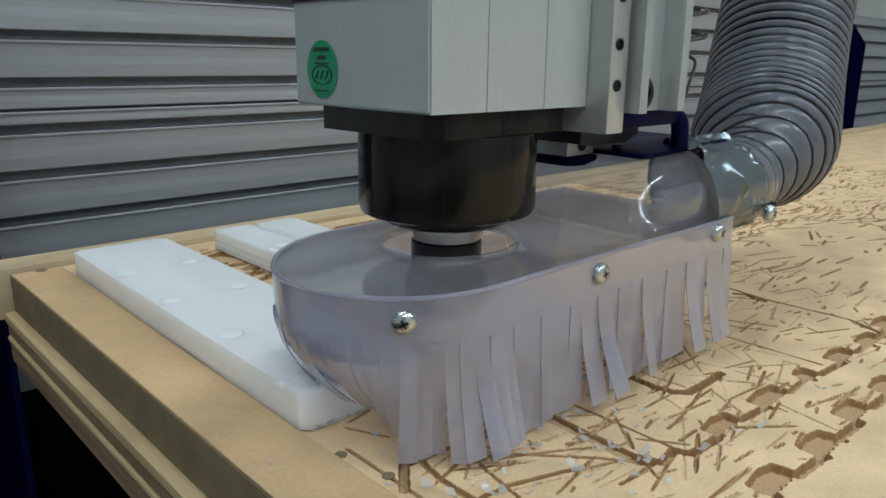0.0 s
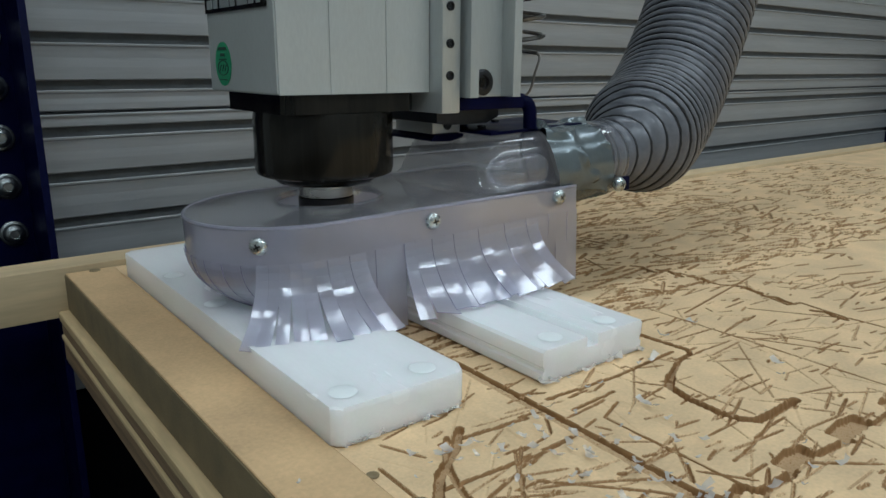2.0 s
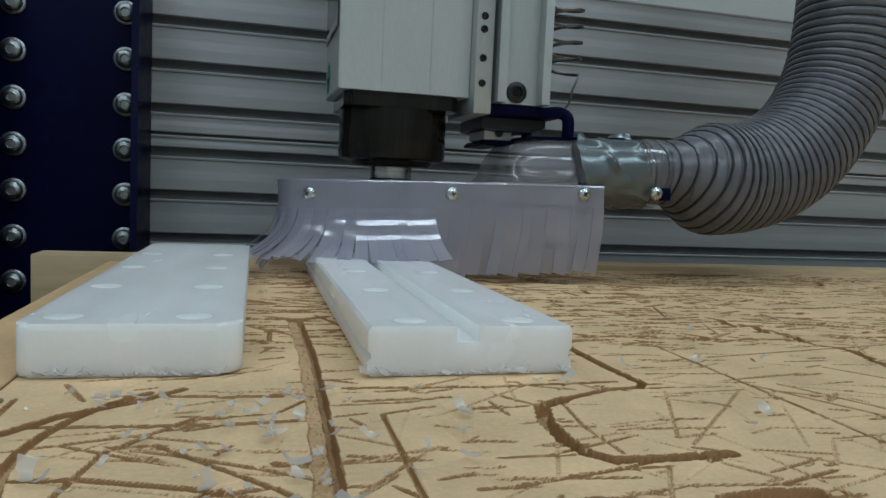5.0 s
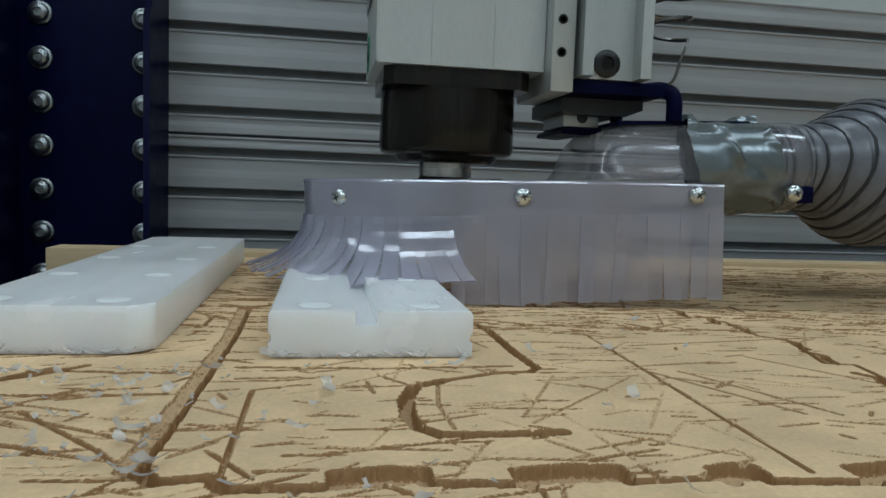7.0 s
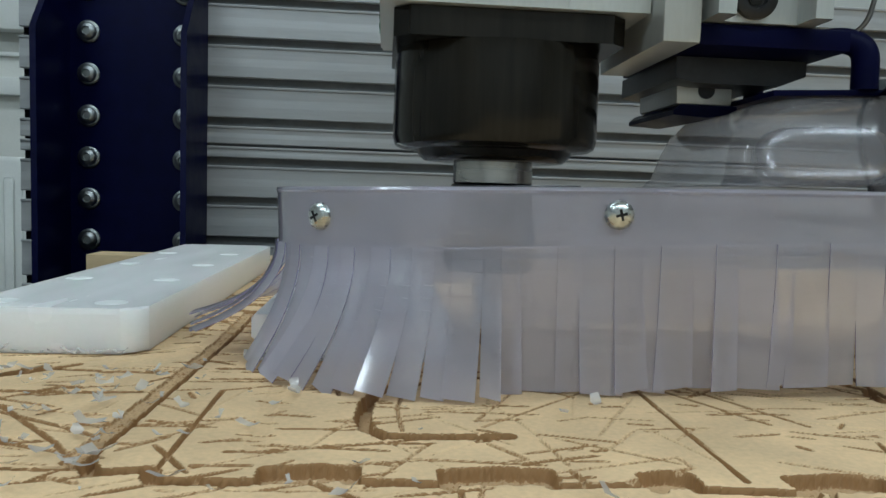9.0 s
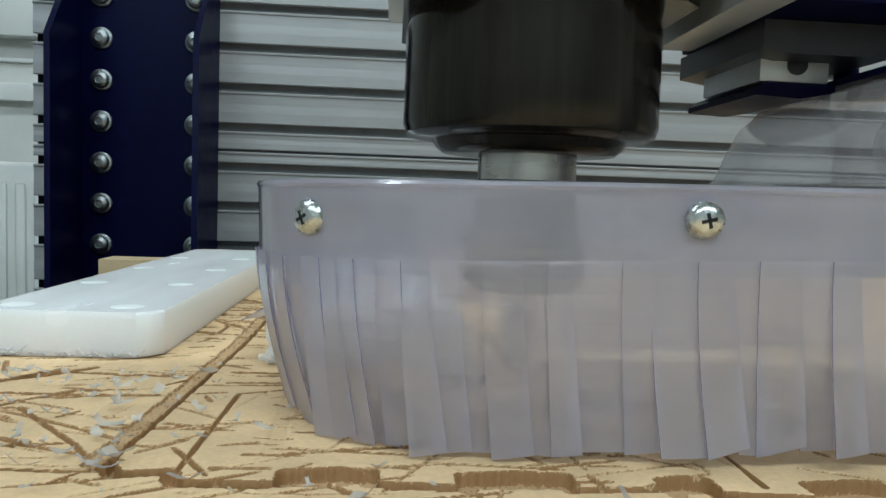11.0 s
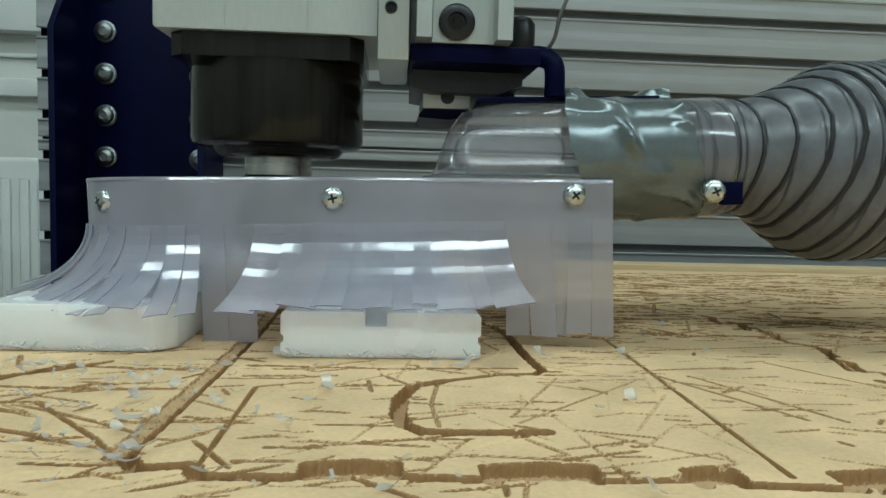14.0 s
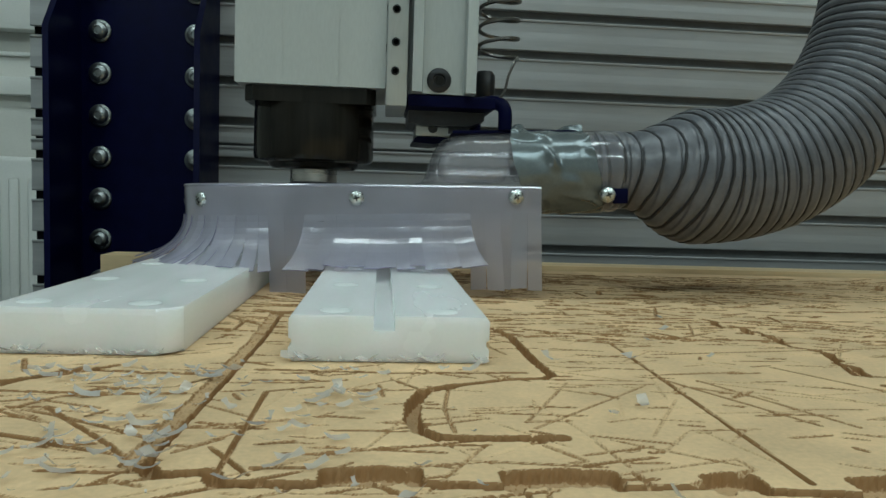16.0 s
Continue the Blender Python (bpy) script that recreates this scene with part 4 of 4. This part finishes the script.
    part("mouth_fill", bm, M_MOUTH_FILL, dome, "milky disc added to lighten the dark tape mouth", False)
    part("clear_sleeve", lathe(BM(), [(0.0350, 0.180), (0.0355, 0.200), (0.0362, 0.224), (0.0352, 0.2265)], mx, 44, False), M_DOME, t, "clear sleeve end")
    part("clip_plate", box(BM(), 0.2170, 0.2300, 0.0090, 0.0115, -0.0065, 0.0065, 0.001), M_BLUE, t)
    screw_parts(t, 0.2115, 0.0050, 0.0012)
    return t


HOSE_LINE = [(0.206, 0.0330, 0.0305), (0.232, 0.0335, 0.0318), (0.258, 0.0350, 0.0315), (0.306, 0.042, 0.0300), (0.356, 0.052, 0.0370), (0.410, 0.066, 0.0570), (0.459, 0.080, 0.0950), (0.495, 0.092, 0.1460),
             (0.515, 0.099, 0.210), (0.521, 0.104, 0.30), (0.514, 0.108, 0.45), (0.50, 0.11, 0.70), (0.48, 0.11, 1.1)]


# the line it takes while the head is near the front: a tighter rise
HOSE_TIGHT = [(0.206, 0.0330, 0.0305), (0.232, 0.0335, 0.0322), (0.256, 0.0350, 0.0360), (0.298, 0.044, 0.0460), (0.340, 0.057, 0.0640), (0.382, 0.071, 0.0930), (0.423, 0.084, 0.1340), (0.460, 0.094, 0.1840),
              (0.490, 0.100, 0.240), (0.512, 0.103, 0.32), (0.518, 0.107, 0.46), (0.50, 0.11, 0.70), (0.48, 0.11, 1.1)]
COIL, HOSE_STEP, COILS = 0.0120, 0.0012, 54


def hose_frames(tight):
    """Even frames along the hose, blended between its two lines."""
    path = smooth_path([Vector(a).lerp(Vector(b), tight) for a, b in zip(HOSE_LINE, HOSE_TIGHT)], 40)
    acc = [0.0]
    for a, b in zip(path, path[1:]):
        acc.append(acc[-1] + (b - a).length)
    even, j, s = [], 0, 0.0
    while s < min(acc[-1], 1.2):
        while acc[j + 1] < s:
            j += 1
        f = (s - acc[j]) / max(acc[j + 1] - acc[j], 1e-9)
        even.append(path[j].lerp(path[j + 1], f))
        s += HOSE_STEP
    return frames_along(even)


def hose_matrix(fr, i):
    q, tg, u, v = fr[min(i, len(fr) - 1)]
    return Matrix(((u.x, v.x, tg.x, q.x), (u.y, v.y, tg.y, q.y), (u.z, v.z, tg.z, q.z), (0, 0, 0, 1)))


HOSE_PIECES = []    # (coil, index of its middle)


def suction_hose():
    t = empty("suction_hose", "grey ribbed suction hose with a dark spiral, taped to the shoe", "hose")
    fr = hose_frames(0.0)
    SEG = 48
    per = round(COIL / HOSE_STEP)

    def grow(s):
        e = min(max((s - 0.030) / 0.070, 0), 1)
        return 0.0322 + 0.0278 * e * e * (3 - 2 * e)

    def shift(s, a):
        # the first turns are pulled forward on the front, where the hose is kinked
        k = 0.014 * math.exp(-((s - 0.070) / 0.045) ** 2)
        return k * max(0.0, math.cos(a - 2.55)) ** 1.5

    for c in range(COILS + 1):
        i0 = c * per
        i1 = min(i0 + per, len(fr) - 1) if c < COILS else len(fr) - 1
        bm, rings = BM(), []
        for i in range(i0, min(i1 + 2, len(fr))):
            q, tg, u, v = fr[i]
            s, row = i * HOSE_STEP, []
            for k in range(SEG):
                a = 2 * math.pi * k / SEG
                ph = (s - shift(s, a)) / COIL - k / SEG
                r = grow(s) + 0.0022 * (0.5 - 0.5 * math.cos(2 * math.pi * ph)) ** 0.6
                row.append(bm.verts.new(q + (u * math.cos(a) + v * math.sin(a)) * r))
            rings.append(row)
        for a, b in zip(rings, rings[1:]):
            for k in range(SEG):
                bm.faces.new((a[k], a[(k + 1) % SEG], b[(k + 1) % SEG], b[k]))
        coil = part("hose_coil" if c < COILS else "upper_hose", bm, M_HOSE, t)
        # spiral wire in the valleys
        pts = []
        last = c + 1 if c < COILS else int((len(fr) - 2) / per)
        for w in range(c * 24, last * 24 + 2):
            ph = w / 24
            a = 2 * math.pi * (ph % 1.0)
            s = ph * COIL
            s += shift(s, a)
            q, tg, u, v = fr[min(int(s / HOSE_STEP), len(fr) - 1)]
            pts.append(q + (u * math.cos(a) + v * math.sin(a)) * (grow(s) + 0.0006))
        part("spiral_rib", sweep(BM(), pts, 0.0016, 6), M_WIRE, coil, "dark spiral rib")
        HOSE_PIECES.append((coil, (i0 + i1) // 2))
    return t


SPINDLE, CARRIAGE, SHOE, HOSE = spindle(), carriage(), dust_shoe(), suction_hose()

HEAD = [
    (0, 0.0038, -0.085, 0.0872), (0.5, 0.0035, -0.0329, 0.0872), (1, 0.003, 0.0185, 0.0872), (1.5, 0.0051, 0.0718, 0.0872), (2, 0.007, 0.1247, 0.0872),
    (2.5, 0.0077, 0.1744, 0.086), (3, 0.0151, 0.2248, 0.086), (3.5, 0.0165, 0.2735, 0.0855), (3.85, 0.02, 0.311, 0.0848), (4.0, 0.0281, 0.3225, 0.0845),
    (4.2, 0.046, 0.33, 0.0848), (4.5, 0.0759, 0.3322, 0.085), (5, 0.1289, 0.3325, 0.085), (5.25, 0.154, 0.331, 0.0845), (5.45, 0.166, 0.317, 0.0838),
    (6, 0.168, 0.259, 0.0825), (6.5, 0.1683, 0.205, 0.0818), (7, 0.1685, 0.151, 0.0813), (7.5, 0.168, 0.097, 0.081), (8, 0.168, 0.0442, 0.081),
    (8.5, 0.168, -0.0089, 0.081), (9, 0.168, -0.0613, 0.081), (9.4, 0.1673, -0.103, 0.0815), (9.65, 0.1672, -0.13, 0.0818), (9.9, 0.1672, -0.1395, 0.0822),
    (10.9, 0.1672, -0.14, 0.0832), (11.15, 0.156, -0.1405, 0.0835), (11.5, 0.1225, -0.141, 0.0838), (12.0, 0.072, -0.1395, 0.0825), (12.3, 0.04, -0.1325, 0.0815),
    (12.5, 0.0265, -0.1185, 0.081), (12.7, 0.0222, -0.0985, 0.0809), (13, 0.0215, -0.0674, 0.0807), (13.5, 0.0219, -0.0185, 0.0807), (14, 0.0223, 0.032, 0.0807),
    (14.5, 0.0227, 0.0837, 0.0807), (15, 0.0231, 0.1357, 0.0807), (15.5, 0.0235, 0.1882, 0.0807), (16, 0.0239, 0.2385, 0.0807),
]


def head_at(t):
    for a, b in zip(HEAD, HEAD[1:]):
        if t <= b[0]:
            f = (t - a[0]) / (b[0] - a[0])
            return Vector([a[i] + (b[i] - a[i]) * f for i in (1, 2, 3)])
    return Vector(HEAD[-1][1:])


def support(x, y):
    """Height of what lies under a point."""
    if -0.151 < x < -0.052 and 0.002 < y < 0.434:
        return HT
    if -0.016 < x < 0.114 and -0.008 < y < 0.432:
        return HT
    return 0.0


def most_bend(ratio):
    """Degrees at the end of a bent tongue whose height is this share of its length."""
    lo, hi = 0.0, 120.0
    for _ in range(24):
        mid = (lo + hi) / 2
        drop = sum(math.cos(radians(mid * (1 - (1 - (k + 0.5) / 10) ** 2))) for k in range(10)) / 10
        lo, hi = (mid, hi) if drop > ratio else (lo, mid)
    return lo


def strip_bend(p, out, head, slide, jitter, forward, early):
    """End bend (degrees, outward positive) and sideways swing of a tongue over what lies under it.
    slide: how fast the head runs along x, from -1 to 1; the tips lag behind it."""
    front = -out.y
    tucked = early and front < 0.78
    here = head.xy + p
    h = max(support(*(here + out * 0.018)), support(*here), 0 if forward and not tucked else support(*(here - out * (0.035 if tucked else 0.012))))
    share = 1.0
    if h == 0 and early and front < 0.97 and p.x < -0.04:
        # round the end the tongues are still pushed inward by the bar beside them
        share, h, tucked = min(max((0.97 - front) / 0.6, 0), 1), HT, True
    if h == 0 and not forward and support(*(here - out * 0.085)):
        return 26 + 5 * jitter, 16 * min(max((-0.04 - p.x) / 0.08, 0), 1)
    if h == 0:
        return 5.0 * jitter - 42 * slide * out.x, 1.2 * math.sin(31 * jitter) - slide * 8.5 * out.y * (1 + 0.15 * jitter)
    bend = most_bend(min((head.z + HINGE - h - 0.001) / (PIECE * PIECES), 1.0)) * share
    if tucked:
        return -bend - 3 * jitter, 2 * jitter
    middle = -0.102 if here.x < -0.03 else 0.051
    return bend + 4 * jitter, -(here.x - middle) / 0.055 * 9 * max(front, 0)


def strip_poses(hinge, bend, swing, twist, curl):
    """Poses of a tongue's pieces: the first in the shoe's space, the others in the first one's."""
    curls = [curl * (1 - (k + 0.5) / PIECES) for k in range(PIECES)]
    turns = [curls[k] / 2 - bend * (1 - (1 - (k + 0.5) / PIECES) ** 2) for k in range(PIECES)]
    ease = [1 - (1 - (k + 0.5) / PIECES) ** 2 for k in range(PIECES)]
    lean = [pose(0, 0, 0, turns[k]) @ pose(0, 0, 0, 0, 1.25 * swing * ease[k]) for k in range(PIECES)]
    back, at = lean[0].inverted(), Vector((0, 0, 0))
    rows = [hinge @ lean[0]]
    for k in range(1, PIECES):
        at = at + lean[k - 1].to_3x3() @ piece_end(curls[k - 1])
        rows.append(back @ Matrix.Translation(at) @ lean[k] @ pose(0, 0, 0, 0, 0, twist * k / (PIECES - 1)))
    return rows


FLYING = []


def flying_chip(seed):
    r = random.Random(seed)
    bm, rows = BM(), []
    s = r.uniform(0.0022, 0.0052)
    for u in range(4):
        cu = (u / 3 - 0.5) * 2
        rows.append([bm.verts.new((cu * s, w * s * r.uniform(0.3, 0.7), s * 0.22 * cu * cu)) for w in (-1, 0, 1)])
    for p, q in zip(rows, rows[1:]):
        for k in range(2):
            bm.faces.new((p[k], p[k + 1], q[k + 1], q[k]))
    return thing("plastic_chip", bm, M_CHIP, "white plastic chip thrown off the cut bar", "chip", "plastic chips")


for i, (t0, x0, y0, x1, y1) in enumerate(((2.2, 0.085, 0.21, 0.235, 0.10), (2.35, 0.090, 0.22, 0.210, 0.06), (2.7, 0.088, 0.25, 0.250, 0.15), (3.0, 0.092, 0.28, 0.230, 0.02))):
    FLYING.append((flying_chip(i + 40), t0, x0, y0, x1, y1))


rng = random.Random(23)
for i in range(70):
    t0 = 13.9 + 1.5 * rng.random()
    x1 = rng.gauss(-0.045, 0.035) if i % 4 else rng.uniform(0.01, 0.05)
    y1 = rng.uniform(-0.15, -0.012)
    FLYING.append((flying_chip(i + 60), t0, rng.uniform(0.0455, 0.0505), rng.uniform(0.26, 0.41), max(x1, -0.13), y1))


def motions():
    # chips lie on the bar, are thrown off it and come to rest on the board
    for ob, t0, x0, y0, x1, y1 in FLYING:
        rest = (HT if t0 < 10 else 0.0165) + 0.001
        rows = [(0, pose(x0, y0, rest)), (t0, pose(x0, y0, rest))]
        for k in range(1, 6):
            f = k / 5
            rows.append((t0 + 0.6 * f, pose(x0 + (x1 - x0) * f, y0 + (y1 - y0) * f, rest + (0.0018 - rest) * f + 0.12 * f * (1 - f), (72 + 3 * math.sin(900 * x1)) * k, 4 * math.sin(700 * y1) * k, 40 * k)))
        rows.append((16, rows[-1][1]))
        walk(ob, rows)
    rows = [(t, pose(x, y, z)) for t, x, y, z in HEAD]
    for ob in (SPINDLE, CARRIAGE):
        walk(ob, rows)
    # the shoe hangs a little askew
    walk(SHOE, [(t, m @ pose(0, 0, 0, 0, -2.3 + 0.8 * max(0, 1 - abs(t - 11.3) / 1.0), -2.6)) for t, m in rows])
    # the hose leans over as the head runs away, and its rise opens out
    px, py, pz = HOSE_LINE[2]
    walk(HOSE, [(t, pose(x, y, z) @ pose(px, py, pz, 0, 1.5 * min(max((y - 0.08) / 0.2, 0), 1) - 4 * max(0, 1 - t / 1.3), 0) @ pose(-px, -py, -pz)) for t, x, y, z in HEAD])
    rest = hose_frames(0.0)
    bends = [(t, hose_frames(w)) for t, w in ((0, 1.3), (1.0, 1.0), (2.2, 1.0), (2.6, 0.85), (3.0, 0.55), (3.4, 0.25), (4.0, 0.0), (16, 0.0))]
    for coil, i in HOSE_PIECES:
        back = hose_matrix(rest, i).inverted()
        walk(coil, [(t, hose_matrix(fr, i) @ back) for t, fr in bends])
    times = [i * 0.25 for i in range(65)]
    for pieces, hinge, p, out, jitter, curl in STRIPS:
        rows = [[] for _ in pieces]
        for t in times:
            slide = min(max((head_at(t + 0.1).x - head_at(t - 0.1).x) / 0.02, -1), 1) if t > 0.2 else 0.0
            bend, swing = strip_bend(p, out, head_at(t), slide, jitter, t < 4.6 or t > 12.4, t < 4.6)
            if t < 0.9:
                bend += (0.9 - t) * 22 * abs(math.sin(7 * t + 11 * jitter)) * (1 if abs(jitter) > 0.45 else 0.2)
            if 11.6 < t < 12.9 and jitter > 0.1 and out.y < -0.9 and -0.085 < p.x < 0.04:
                bend += 36 * jitter * min(1, (t - 11.6) * 4, (12.9 - t) * 4) * (0.6 + 0.4 * math.sin(5 * t + 17 * jitter))
            for row, m in zip(rows, strip_poses(hinge, bend, swing, (9 * jitter + 3 * math.sin(3 * t + 9 * jitter)) * (0.55 if bend > 20 else 1), curl)):
                row.append((t, m))
        for ob, row in zip(pieces, rows):
            walk(ob, row)


motions()
